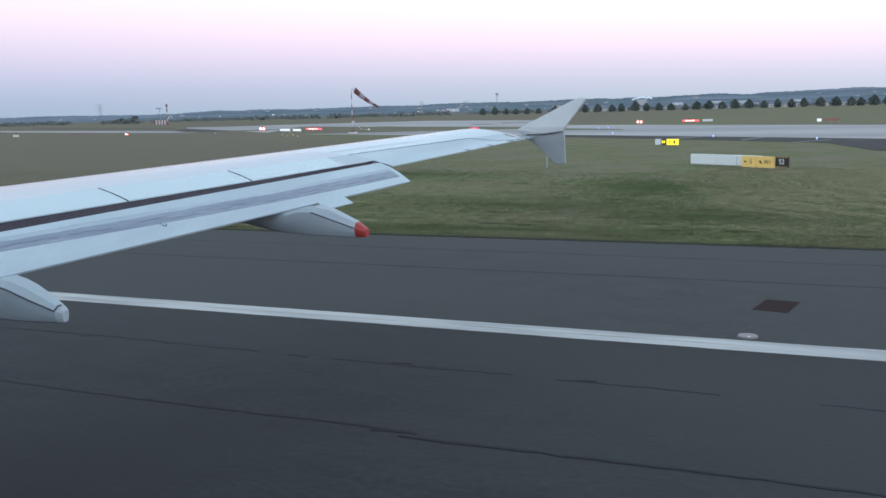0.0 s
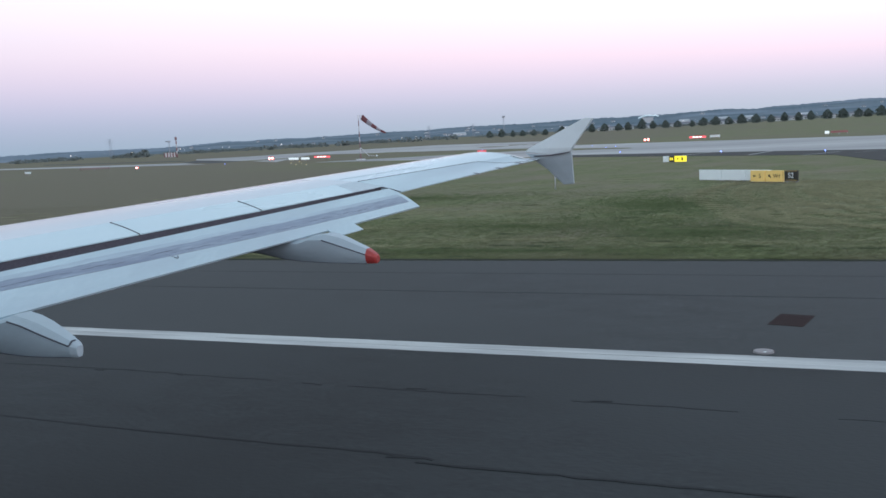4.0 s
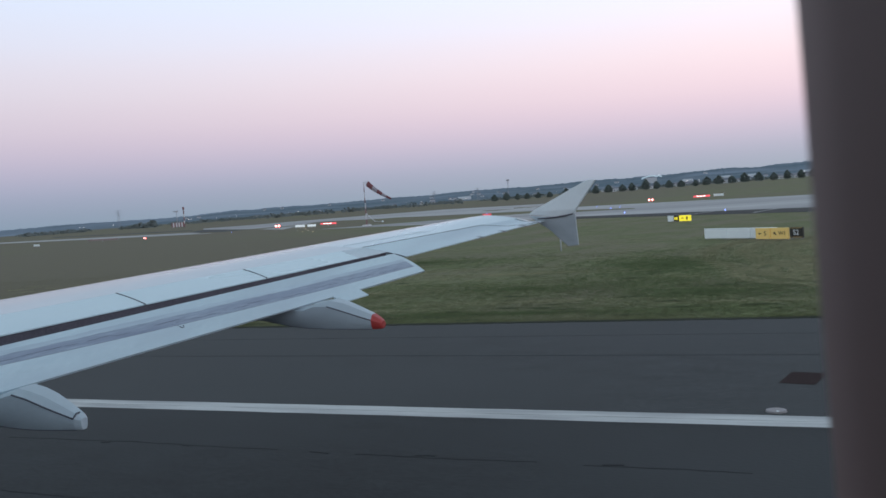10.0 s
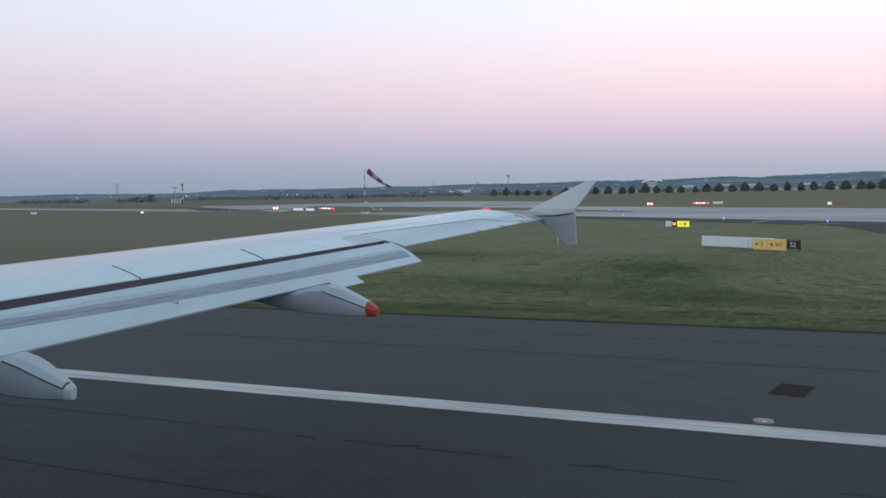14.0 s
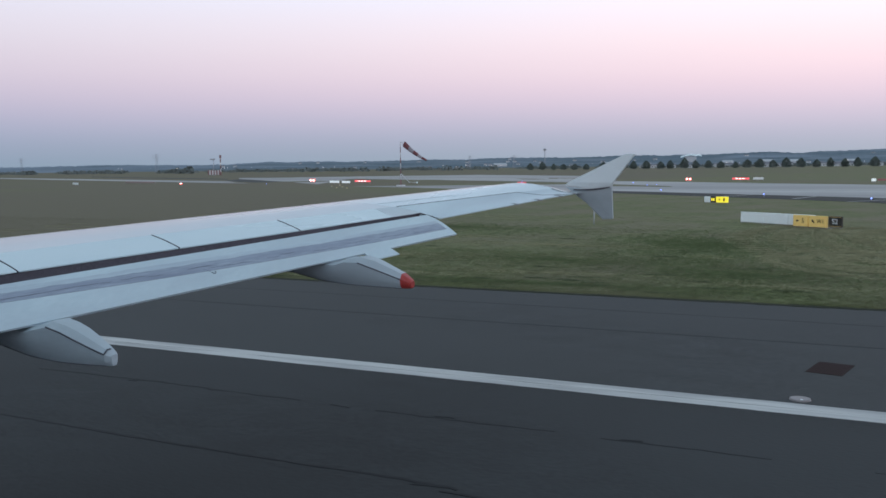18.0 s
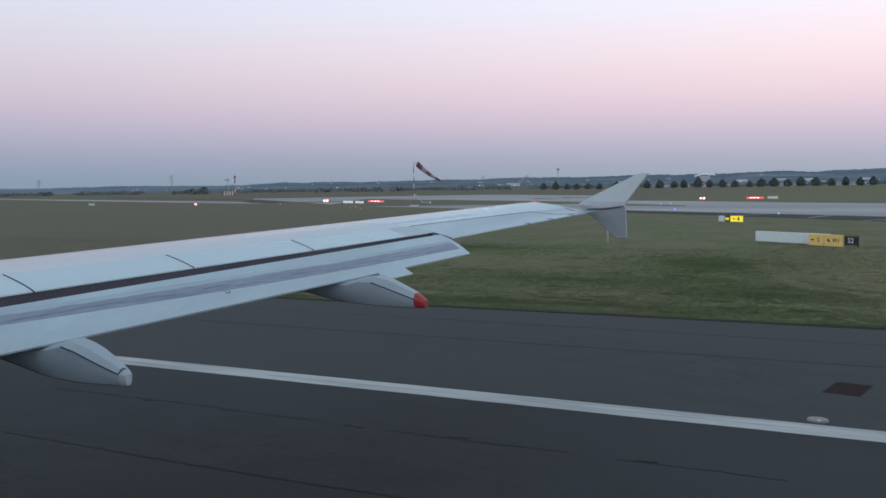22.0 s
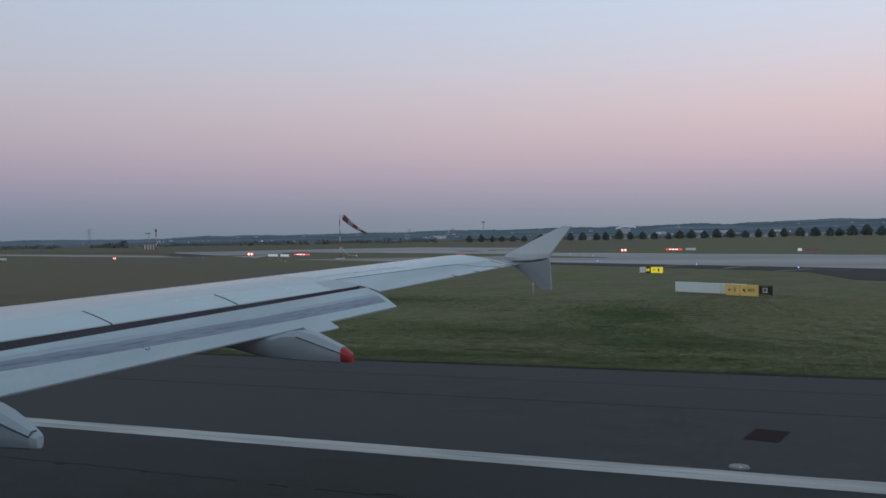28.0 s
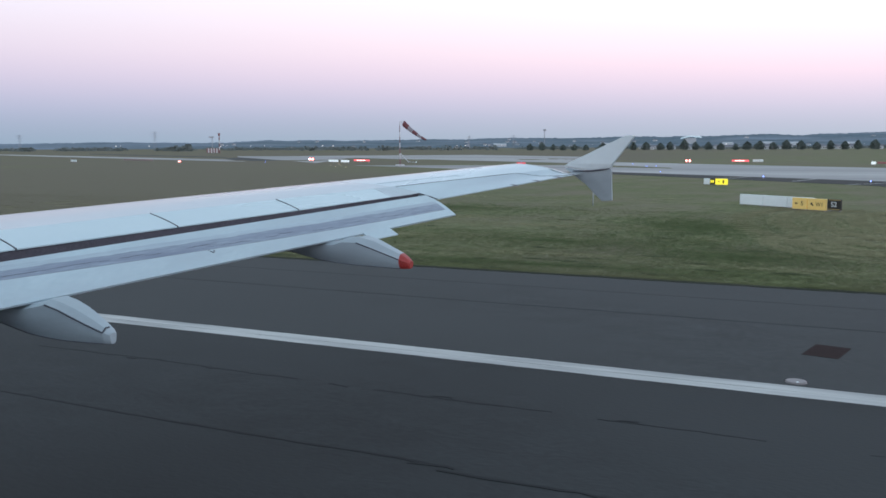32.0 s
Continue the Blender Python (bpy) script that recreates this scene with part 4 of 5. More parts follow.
def fairing(jet, yc, rows, seam, red):
    (xa, za), (xb, zb) = seam

    def shoulder(x, b, t):
        z = za + (zb - za) * (x - xa) / (xb - xa)
        return min(max(z, b + 0.35 * (t - b)), t - 0.12 * (t - b))

    def ring(x, b, t, w):
        sh = shoulder(x, b, t)
        half = [(0.30, b), (0.62, b + 0.04 * (t - b)), (0.88, b + 0.35 * (sh - b)), (1.0, b + 0.75 * (sh - b)), (1.0, sh), (0.80, sh + 0.45 * (t - sh)), (0.56, t - 0.06 * (t - sh)), (0.3, t)]
        return [(x, yc - w * f, z) for f, z in half] + [(x, yc + w * f, z) for f, z in half[::-1]]

    cut = 4 if red else 3
    body = lofted("flap_track_fairing", [ring(*r) for r in rows[:-cut + 1]], "fairing", jet, "light grey canoe-shaped flap track fairing", 24)
    lofted("fairing_tip", [ring(*r) for r in rows[-cut:]], "red_paint" if red else "fairing", body, "red end cap" if red else "grey end cap", 24)
    # dark seam along the shoulder, turning up round the end cap
    pts = [(x, yc - w * 1.0, shoulder(x, b, t)) for x, b, t, w in rows[(-6 if red else -8):-cut + 1]]
    x, b, t, w = rows[-cut]
    if not red:
        pts += [(x + 0.01, yc - w * 0.9, b + (t - b) * 0.85), (x + 0.012, yc - w * 0.55, t + 0.002), (x + 0.012, yc, t + 0.003)]
    part("seam_line", tube_bm(pts, [0.008] * len(pts), 6), "seam", body)
    pts = [(x, yc - w * 0.63, b + (t - b) * 0.04) for (x, b, t, w) in rows[1:-cut + 1]]
    part("seam_line", tube_bm(pts, [0.005] * len(pts), 6), "seam", body)


def fence(jet):
    yc = 15.4

    def fin(name, outline, thick, label, material):
        bm = bmesh.new()
        vs = [bm.verts.new((x, yc + lean, z)) for x, z, lean in outline]
        f = bm.faces.new(vs)
        ret = bmesh.ops.extrude_face_region(bm, geom=[f])
        bmesh.ops.translate(bm, verts=[v for v in ret["geom"] if isinstance(v, bmesh.types.BMVert)], vec=(0, thick, 0))
        bmesh.ops.bevel(bm, geom=bm.edges[:], offset=0.012, segments=2, affect="EDGES", profile=0.5)
        bmesh.ops.recalc_face_normals(bm, faces=bm.faces)
        return part(name, bm, material, jet, label)

    fin("wingtip_fence_upper", [(-4.80, 4.07, 0), (-4.72, 4.13, 0), (-3.74, 4.605, 0.10), (-3.66, 4.625, 0.10), (-3.53, 4.615, 0.10), (-3.90, 4.11, 0), (-3.93, 4.04, 0), (-4.3, 4.0, 0)], 0.07, "swept upper fin of the wingtip fence", "fence_paint")
    # lower fin takes the darker fairing colour, which holds its shading
    fin("wingtip_fence_lower", [(-4.80, 4.055, 0), (-4.3, 3.985, 0), (-3.925, 4.035, 0), (-3.93, 3.455, 0.12), (-4.12, 3.445, 0.12), (-4.25, 3.57, 0.10), (-4.40, 3.74, 0.06), (-4.62, 3.91, 0.02)], 0.07, "lower fin of the wingtip fence, its shade painted darker", "fairing")
    # rounded tip body between wing and fence
    secs = []
    for y, k in ((TIP - 0.03, 1.0), (15.38, 0.97), (15.46, 0.75), (15.50, 0.45)):
        ring = []
        for i in range(20):
            a = math.tau * i / 20
            u = 0.5 - 0.5 * math.cos(a) * k
            yy = TIP
            z = z_up(yy, u) if math.sin(a) >= 0 else z_low(yy, u)
            zm = (z_up(yy, u) + z_low(yy, u)) / 2
            ring.append((wing_x(yy, u), y, zm + (z - zm) * k))
        secs.append(ring)
    lofted("wing_tip", secs, "wing_paint", jet, "rounded light grey wing tip", 60)
    # dark fillet under the fence root
    part("panel_gap", tube_bm([(-4.62, 15.385, 3.985), (-4.3, 15.385, 3.99), (-4.1, 15.385, 4.01), (-3.95, 15.385, 4.035)], [0.012, 0.014, 0.014, 0.008], 6), "seam", jet)


def cabin(jet):
    """Fuselage shell round the seat, closed at both ends, with the one window."""
    yc, zc, r = -1.762, 3.85, 1.98
    wz0, wz1, wx0, wx1 = 4.10, 4.70, -0.40, 0.20
    a0, a1 = math.asin((wz0 - zc) / r), math.asin((wz1 - zc) / r)
    angs = sorted([a0, a1] + [a for a in (math.tau * k / 40 for k in range(40)) if not (a0 - 0.05 < a < a1 + 0.05)])
    xs = [-17, -12, -8, -4, -1.5, wx0, wx1, 1.5, 4]
    for name, rr, material, label in (("fuselage_skin", r, "fuselage", "white fuselage skin"), ("cabin_lining", r - 0.09, "lining", "pale cabin lining")):
        verts = [(x, yc + rr * math.cos(a), zc + rr * math.sin(a)) for x in xs for a in angs]
        n = len(angs)
        faces = []
        ia = angs.index(a0)
        for i in range(len(xs) - 1):
            for k in range(n):
                if xs[i] == wx0 and k == ia:
                    continue
                a, b = i * n + k, i * n + (k + 1) % n
                faces.append((a, b, b + n, a + n))
        faces += [tuple(range(n)), tuple(range((len(xs) - 1) * n, len(xs) * n))]
        part(name, mesh_of(name, verts, faces, smooth=False), material, jet, label)
    # window panel: a tilted plate with a rounded opening, flared towards the cabin
    tilt = -0.30
    cx, cz, hw, hh, rad = -0.110, 4.40, 0.140, 0.180, 0.085

    def square(w, h, rd, n):
        pts = []
        for sx, sz, st in ((1, 1, 0), (-1, 1, 90), (-1, -1, 180), (1, -1, 270)):
            for k in range(n + 1):
                a = radians(st + 90 * k / n)
                pts.append((cx + sx * (w - rd) + rd * math.cos(a), cz + sz * (h - rd) + rd * math.sin(a)))
        return pts

    def outline(w, h, rd, n=8, lean=-0.023):
        return [(x + lean * (z - cz), z) for x, z in square(w, h, rd, n)]

    def plane_y(z, off):
        return off + tilt * (z - cz)

    rings = []
    for w, h, rd, off in ((hw + 0.17, 0.31, 0.02, 0.125), (hw, hh, rad, 0.125), (hw - 0.0, hh - 0.0, rad, 0.118), (hw + 0.004, hh + 0.004, rad, 0.108), (hw + 0.020, hh + 0.02, rad + 0.01, 0.075), (hw + 0.034, hh + 0.034, rad + 0.02, 0.055), (hw + 0.055, hh + 0.055, rad + 0.03, 0.047), (hw + 0.17, 0.31, 0.02, 0.045)):
        rings.append([(x, plane_y(z, off), z) for x, z in outline(w, h, rd)])
    v, f = loft(rings, caps=False)
    part("cabin_window", mesh_of("cabin_window", v, f, smooth=True), "lining", jet, "grey moulded cabin window surround")
    ring = [(x, plane_y(z, 0.1235), z) for x, z in outline(hw + 0.03, hh + 0.03, rad + 0.02)]
    me = mesh_of("window_pane", ring, [tuple(range(len(ring)))])
    ob = part("window_pane", me, "pane", jet, "clear cabin window pane")
    ob.visible_shadow = False


make_airliner()


# ---------------------------------------------------------------- signs, lamps and masts on the airfield
def turn_to(a, b):
    return math.degrees(math.atan2(b[1] - a[1], b[0] - a[0]))


def bars(parent, x0, x1, z0, z1, y, material, count):
    w = (x1 - x0) / (count * 1.4)
    for k in range(count):
        a = x0 + k * w * 1.4
        part("bar", box_bm(a, a + w, y - 0.01, y, z0, z1), material, parent)


def arrow_bm(x, z, s, y, ang):
    bm = bmesh.new()
    pts = [(-0.5, 0.0), (-0.05, 0.38), (-0.05, 0.13), (0.5, 0.13), (0.5, -0.13), (-0.05, -0.13), (-0.05, -0.38)]
    ca, sa = math.cos(radians(ang)), math.sin(radians(ang))
    f = bm.faces.new([bm.verts.new((x + s * (px * ca - pz * sa), y, z + s * (px * sa + pz * ca))) for px, pz in pts])
    ret = bmesh.ops.extrude_face_region(bm, geom=[f])
    bmesh.ops.translate(bm, verts=[v for v in ret["geom"] if isinstance(v, bmesh.types.BMVert)], vec=(0, -0.012, 0))
    return bm


def letters(text, size, x, z, y, material, parent):
    cu = bpy.data.curves.new("lettering", "FONT")
    cu.body, cu.size, cu.align_x, cu.align_y, cu.extrude = text, size, "CENTER", "CENTER", 0.006
    tmp = bpy.data.objects.new("lettering", cu)
    scene.collection.objects.link(tmp)
    me = bpy.data.meshes.new_from_object(tmp.evaluated_get(bpy.context.evaluated_depsgraph_get()))
    bpy.data.objects.remove(tmp)
    bpy.data.curves.remove(cu)
    ob = part("lettering", me, material, parent)
    me.materials.clear()
    me.materials.append(M[material])
    ob.matrix_basis = pose(x, y, z, 90, 0, 0)
    return ob


def sign_board(a, b, low, high, material, label, name="taxiway_sign", deep=0.18, panels=1, group="", frame_mat="steel"):
    """A free-standing board from a to b, on short legs."""
    ln = math.hypot(b[0] - a[0], b[1] - a[1])
    g = thing(name, label, "sign", group, at=(a[0], a[1], land(*a)), turn=turn_to(a, b))
    for k in range(panels):
        x0, x1 = ln * k / panels, ln * (k + 1) / panels
        part("panel", box_bm(x0 + 0.012, x1 - 0.012, 0, deep, low, high, 0.02), material, g)
        part("leg", box_bm(x0 + 0.12, x0 + 0.18, deep * 0.3, deep * 0.7, -0.06, low), frame_mat, g)
        part("leg", box_bm(x1 - 0.18, x1 - 0.12, deep * 0.3, deep * 0.7, -0.06, low), frame_mat, g)
    part("rail", box_bm(0, ln, deep * 0.2, deep * 0.8, low - 0.03, low + 0.005), frame_mat, g)
    return g, ln


def along(f, off=0.0):
    a, b = Vector((-7.9, 70.7)), Vector((-0.4, 65.3))
    d = (b - a).normalized()
    p = a.lerp(b, f) + Vector((d.y, -d.x)) * off
    return (p.x, p.y)


def make_near_signs():
    sign_board(along(0.0), along(0.72), 0.06, 0.83, "sign_white", "long white blank back of a row of taxiway signs", panels=3)
    g, ln = sign_board(along(0.57, 0.5), along(0.705, 0.5), 0.03, 0.83, "sign_yellow", "yellow taxiway direction sign with an arrow and the letter S", group="yellow direction signs")
    part("arrow", arrow_bm(ln * 0.3, 0.43, 0.26, -0.002, 0), "sign_black", g)
    letters("S", 0.44, ln * 0.68, 0.43, -0.008, "sign_black", g)
    g, ln = sign_board(along(0.712, 0.5), along(0.872, 0.5), 0.03, 0.83, "sign_yellow", "yellow taxiway direction sign with a slanted arrow", group="yellow direction signs")
    part("arrow", arrow_bm(ln * 0.25, 0.43, 0.32, -0.002, -45), "sign_black", g)
    letters("W1", 0.40, ln * 0.66, 0.43, -0.008, "sign_black", g)
    g, ln = sign_board(along(0.885, 0.5), along(1.0, 0.5), 0.10, 0.86, "sign_black", "black taxiway location sign lettered S2", deep=0.16)
    letters("S2", 0.50, ln * 0.5, 0.48, -0.008, "sign_white", g)
    for x0, x1, z0, z1 in ((0.05, ln - 0.05, 0.15, 0.17), (0.05, ln - 0.05, 0.79, 0.81)):
        part("border", box_bm(x0, x1, -0.008, 0.0, z0, z1), "sign_yellow", g)
    # farther sign
    a, b = (-16.3, 108.2), (-13.4, 106.8)
    q = lambda f: (a[0] + (b[0] - a[0]) * f, a[1] + (b[1] - a[1]) * f)
    sign_board(q(0), q(0.26), 0.05, 0.74, "sign_white", "small white blank sign panel beside the taxiway", name="sign_panel")
    g, ln = sign_board(q(0.27), q(0.49), 0.05, 0.74, "sign_black", "small black taxiway location sign", name="location_sign")
    bars(g, 0.1, ln - 0.08, 0.24, 0.56, -0.001, "sign_yellow_lit", 2)
    g, ln = sign_board(q(0.50), q(1.0), 0.05, 0.74, "sign_yellow_lit", "lit yellow taxiway direction sign", name="direction_sign")
    part("arrow", arrow_bm(ln * 0.3, 0.4, 0.28, -0.002, 0), "sign_black", g)
    bars(g, ln * 0.62, ln * 0.8, 0.22, 0.58, -0.001, "sign_black", 1)


make_near_signs()


def make_far_signs():
    # sign_pale boards glow faintly as lit signs, sign_white boards do not
    for a, b, m_, label, grp in (
            ((-152, 237), (-146, 233), "sign_pale", "white back of a taxiway sign across the field", "white sign backs"),
            ((-144, 231.5), (-139, 228), "sign_pale", "white back of a taxiway sign across the field", "white sign backs"),
            ((-26.1, 262), (-23.3, 262), "sign_white", "white back of a taxiway sign across the field", "white sign backs"),
            ((-249.5, 222.4), (-242, 218), "sign_white", "white back of a taxiway sign across the field", "white sign backs"),
            ((-149.6, 248.6), (-139.6, 241.4), "lamp_red", "lit red mandatory sign across the field", "red holding signs"),
            ((-31.3, 258), (-26.6, 256.4), "lamp_red", "lit red mandatory sign across the field", "red holding signs"),
            ((4.9, 228), (8.6, 227.2), "dull_red", "dull red mandatory sign across the field", "red holding signs"),
            ((-75.5, 203), (-73, 202.4), "lamp_red_dim", "lit red mandatory sign across the field", "red holding signs"),
            ((-246.9, 244.5), (-223.9, 235.3), "faded_red", "faded reddish sign across the field", "red holding signs"),
            ((3.6, 228.2), (4.6, 228.1), "sign_pale", "small white sign panel across the field", "white sign backs")):
        g, ln = sign_board(a, b, *((0.50, 0.98) if "red" in m_ else (0.38, 1.02)), m_, label, name="airfield_sign", group=grp, panels=2)
        if m_ == "lamp_red":
            bars(g, ln * 0.2, ln * 0.8, 0.66, 0.82, -0.001, "lamp_white", 3)


make_far_signs()


def guard_light(x, y, size, big):
    g = thing("guard_light", "pair of bright runway guard lights on a post", "light", "runway guard lights", at=(x, y, land(x, y)))
    part("base", box_bm(-0.8 * size, 0.8 * size, -0.15, 0.15, -0.05, 0.12, 0.03), "steel", g)
    for sx in (-0.62, 0.62):
        part("post", tube_bm([(sx * size, 0, 0.1), (sx * size, 0, 0.5 * size)], [0.06, 0.05], 6), "steel", g)
        h = part("housing", box_bm(sx * size - 0.42 * size, sx * size + 0.42 * size, 0.0, 0.3, 0.3 * size, 1.35 * size, 0.05), "sign_black", g)
        # oversized red ball imitates the lamp's bloom round the small white bulb
        lamp = part("lamp", ball_bm(0.46 * size, 12, (sx * size, -0.1, 0.85 * size)), big, g, "red glowing ball imitating the lamp's bloom")
        part("bulb", ball_bm(0.28 * size, 10, (sx * size, -0.1 - 0.3 * size, 0.85 * size)), "lamp_white", lamp, "white-hot bulb")


for gx, gy, gs in ((-174.5, 261, 1.0), (-206, 229, 0.5), (-44, 262, 0.75), (-82, 300, 0.6)):
    guard_light(gx, gy, gs, "lamp_bloom")


def taxi_lamp(x, y, s=1.0):
    g = thing("taxiway_edge_lamp", "small glowing blue taxiway edge lamp", "lamp", "blue taxiway lamps", at=(x, y, land(x, y)))
    part("stake", tube_bm([(0, 0, -0.05), (0, 0, 0.22)], [0.04, 0.03], 6), "steel", g)
    part("globe", ball_bm(0.07 * s, 10, (0, 0, 0.34)), "lamp_blue", g)


for bx, by in ((-30.3, 152.7), (-11.5, 130.5), (1.9, 115.8), (-41.9, 195.8), (-40.8, 200.7), (-170, 228), (-52, 226), (-62, 205), (18, 104), (-90, 246), (-456, 21), (-439, 24.6), (-420, 31), (-475, 31)):
    taxi_lamp(bx, by)


def amber_lamp(x, y):
    g = thing("holding_position_lamp", "small amber holding position lamp in the taxiway", "lamp", "amber holding lamps", at=(x, y, land(x, y)))
    part("base", tube_bm([(0, 0, -0.05), (0, 0, 0.06)], [0.2, 0.16], 8), "steel", g)
    part("lens", ball_bm(0.10, 8, (0, 0, 0.10)), "lamp_amber", g)


for bx, by in ((-127, 199), (-116, 184), (-120, 193), (-110, 179), (-135, 216)):
    amber_lamp(bx, by)


def make_windsock():
    x, y = -107, 201
    g = thing("windsock", "red and white windsock on a banded pole", "windsock", at=(x, y, 0))
    part("footing", box_bm(-0.9, 0.9, -0.9, 0.9, -0.2, 0.35, 0.08), "mast_white", g, "white concrete footing")
    h, n = 11.6, 8
    for k in range(n):
        z0, z1 = 0.3 + (h - 0.3) * k / n, 0.3 + (h - 0.3) * (k + 1) / n
        part("pole_band", tube_bm([(0, 0, z0), (0, 0, z1)], [0.17 - 0.012 * k, 0.16 - 0.012 * k], 10), "mast_white" if k % 2 else "mast_red", g)
    part("brace", tube_bm([(0.1, 0, 3.3), (2.6, 0, 0.9)], [0.09, 0.07], 6), "mast_white", g)
    part("brace", tube_bm([(2.5, 0, 1.1), (4.5, 0, 0.9)], [0.05, 0.05], 6), "mast_white", g)
    part("floodlight", ball_bm(0.22, 10, (4.7, 0, 0.95)), "sign_white", g)
    # the cloth, sagging away from the pole in five bands
    start, end = Vector((1.2, -0.1, 10.9)), Vector((7.9, -0.6, 6.6))
    hoop = [(start.x - 0.15, start.y + 0.55 * math.cos(math.tau * k / 16), start.z + 0.66 * math.sin(math.tau * k / 16)) for k in range(17)]
    part("hoop", tube_bm(hoop, [0.05] * 17, 5), "steel", g)
    part("swivel", tube_bm([(0, 0, 11.4), (0.8, -0.1, 11.2)], [0.05, 0.05], 6), "steel", g)
    cuts = [0, 0.22, 0.42, 0.62, 0.8, 1.0]
    for k in range(5):
        rings = []
        for i in range(5):
            f = cuts[k] + (cuts[k + 1] - cuts[k]) * i / 4
            c = start.lerp(end, f) + Vector((0, 0, -0.35 * math.sin(math.pi * f)))
            rr = 0.66 - 0.46 * f
            ring = []
            for j in range(14):
                a = math.tau * j / 14
                w = 1 + 0.10 * noise.noise((f * 5, a, 2.0))
                ring.append((c.x + 0.55 * math.sin(a) * rr * 0.9, c.y + math.cos(a) * rr * 0.75 * w, c.z + math.sin(a) * rr * w))
            rings.append(ring)
        v, f_ = loft(rings, caps=False)
        ob = part("sock_band", mesh_of("sock_band", v, f_, smooth=True), "sock_white" if k % 2 else "sock_red", g)


make_windsock()


def marker_post(x, y, h):
    g = thing("antenna_post", "slim wooden-coloured post with a flat dark cap", "post", at=(x, y, 0))
    part("post", tube_bm([(0, 0, -0.05), (0, 0, h)], [0.055, 0.045], 8), "plaster", g)
    part("cap", box_bm(-0.28, 0.28, -0.28, 0.28, h, h + 0.10, 0.03), "sign_black", g)


marker_post(-18.2, 66.0, 1.75)


def inset_lamp(x, y):
    g = thing("inset_runway_lamp", "round inset runway lamp with a pale metal rim", "lamp", "inset runway lamps", at=(x, y, 0))
    part("rim", tube_bm([(0, 0, -0.02), (0, 0, 0.012), (0, 0, 0.02)], [0.20, 0.20, 0.15], 24), "lens", g)
    part("cover", tube_bm([(0, 0, 0.0), (0, 0, 0.022), (0, 0, 0.026)], [0.185, 0.185, 0.15], 24), "lens", g, "grey cast cover plate")
    # small white dome stands in for the glint on the lamp
    part("lens", ball_bm(0.035, 12, (0.03, -0.09, 0.02), 0.3), "sign_white", g)
    part("bolt", tube_bm([(0.19, 0, 0), (0.19, 0, 0.022)], [0.015, 0.015], 6), "rust", g)
    part("bolt", tube_bm([(-0.19, 0, 0), (-0.19, 0, 0.022)], [0.015, 0.015], 6), "rust", g)


inset_lamp(-0.8, 17.32)
inset_lamp(-24.6, 18.5)


def drain_grate(x, y):
    g = thing("drain_cover", "rust-brown steel drain cover set in the asphalt", "cover", at=(x, y, 0), turn=-12)
    part("frame", box_bm(-0.37, 0.37, -0.60, 0.60, -0.03, 0.006, 0.004), "rust", g)
    for k in range(6):
        part("plate", box_bm(-0.325, 0.325, -0.56 + k * 0.188, -0.40 + k * 0.188, 0.0, 0.0085, 0.002), "rust", g)


drain_grate(-0.35, 20.25)


# ---------------------------------------------------------------- trees
def make_tree(seed, h, w):
    rnd = random.Random(seed)
    t = thing("tree", "dark rounded tree in a planted row along the field", "tree", "row of trees")
    pts = [(0, 0, -0.3), (0.1 * rnd.uniform(-1, 1), 0, h * 0.2), (0.25 * rnd.uniform(-1, 1), 0.1, h * 0.5), (0, 0, h * 0.85)]
    limbs = [tube_bm(pts, [0.28, 0.22, 0.14, 0.04], 7)]
    for k in range(6):
        a, z = rnd.uniform(0, math.tau), h * rnd.uniform(0.2, 0.6)
        r = w * rnd.uniform(0.25, 0.42)
        limbs.append(tube_bm([(0, 0, z), (r * 0.5 * math.cos(a), r * 0.5 * math.sin(a), z + h * 0.08), (r * math.cos(a), r * math.sin(a), z + h * 0.15)], [0.1, 0.06, 0.02], 5))
    part("trunk", join_bm(limbs), "bark", t)
    verts, faces = [], []
    n = 0
    while n < 900:
        z = rnd.uniform(0.10, 1.0)
        prof = math.sin(math.pi * (z * 0.95 + 0.05) ** 0.80) ** 0.65
        a = rnd.uniform(0, math.tau)
        lump = 1 + 0.42 * noise.noise((math.cos(a) * 1.6 + seed, math.sin(a) * 1.6, z * 4))
        r = w * 0.5 * prof * lump * math.sqrt(rnd.uniform(0.25, 1.0))
        c = Vector((r * math.cos(a), r * math.sin(a), z * h))
        s = rnd.uniform(0.35, 0.8)
        q = Euler((rnd.uniform(0, 6), rnd.uniform(0, 6), rnd.uniform(0, 6))).to_matrix()
        i = len(verts)
        for px, py in ((-0.5, -0.3), (0.1, -0.5), (0.5, 0.1), (0.0, 0.5), (-0.4, 0.3)):
            verts.append(c + q @ Vector((px * s * 1.6, py * s * 1.6, rnd.uniform(-0.1, 0.1))))
        faces.append((i, i + 1, i + 2, i + 3, i + 4))
        n += 1
    part("crown", mesh_of("crown", verts, faces), "hazed_leaves", t)
    return t


# bearings of the planted row, degrees towards the nose
ROW = [19.54, 18.76, 18.03, 17.4, 16.67, 15.94, 14.85, 14.24, 12.95, 12.16, 11.27, 10.67, 9.8, 9.13, 8.34, 7.61, 6.73, 6.05, 5.31, 4.55, 3.79, 2.97, 2.1, 1.33, 0.54, -0.15, -1.07, -1.92, -2.73, -3.24]


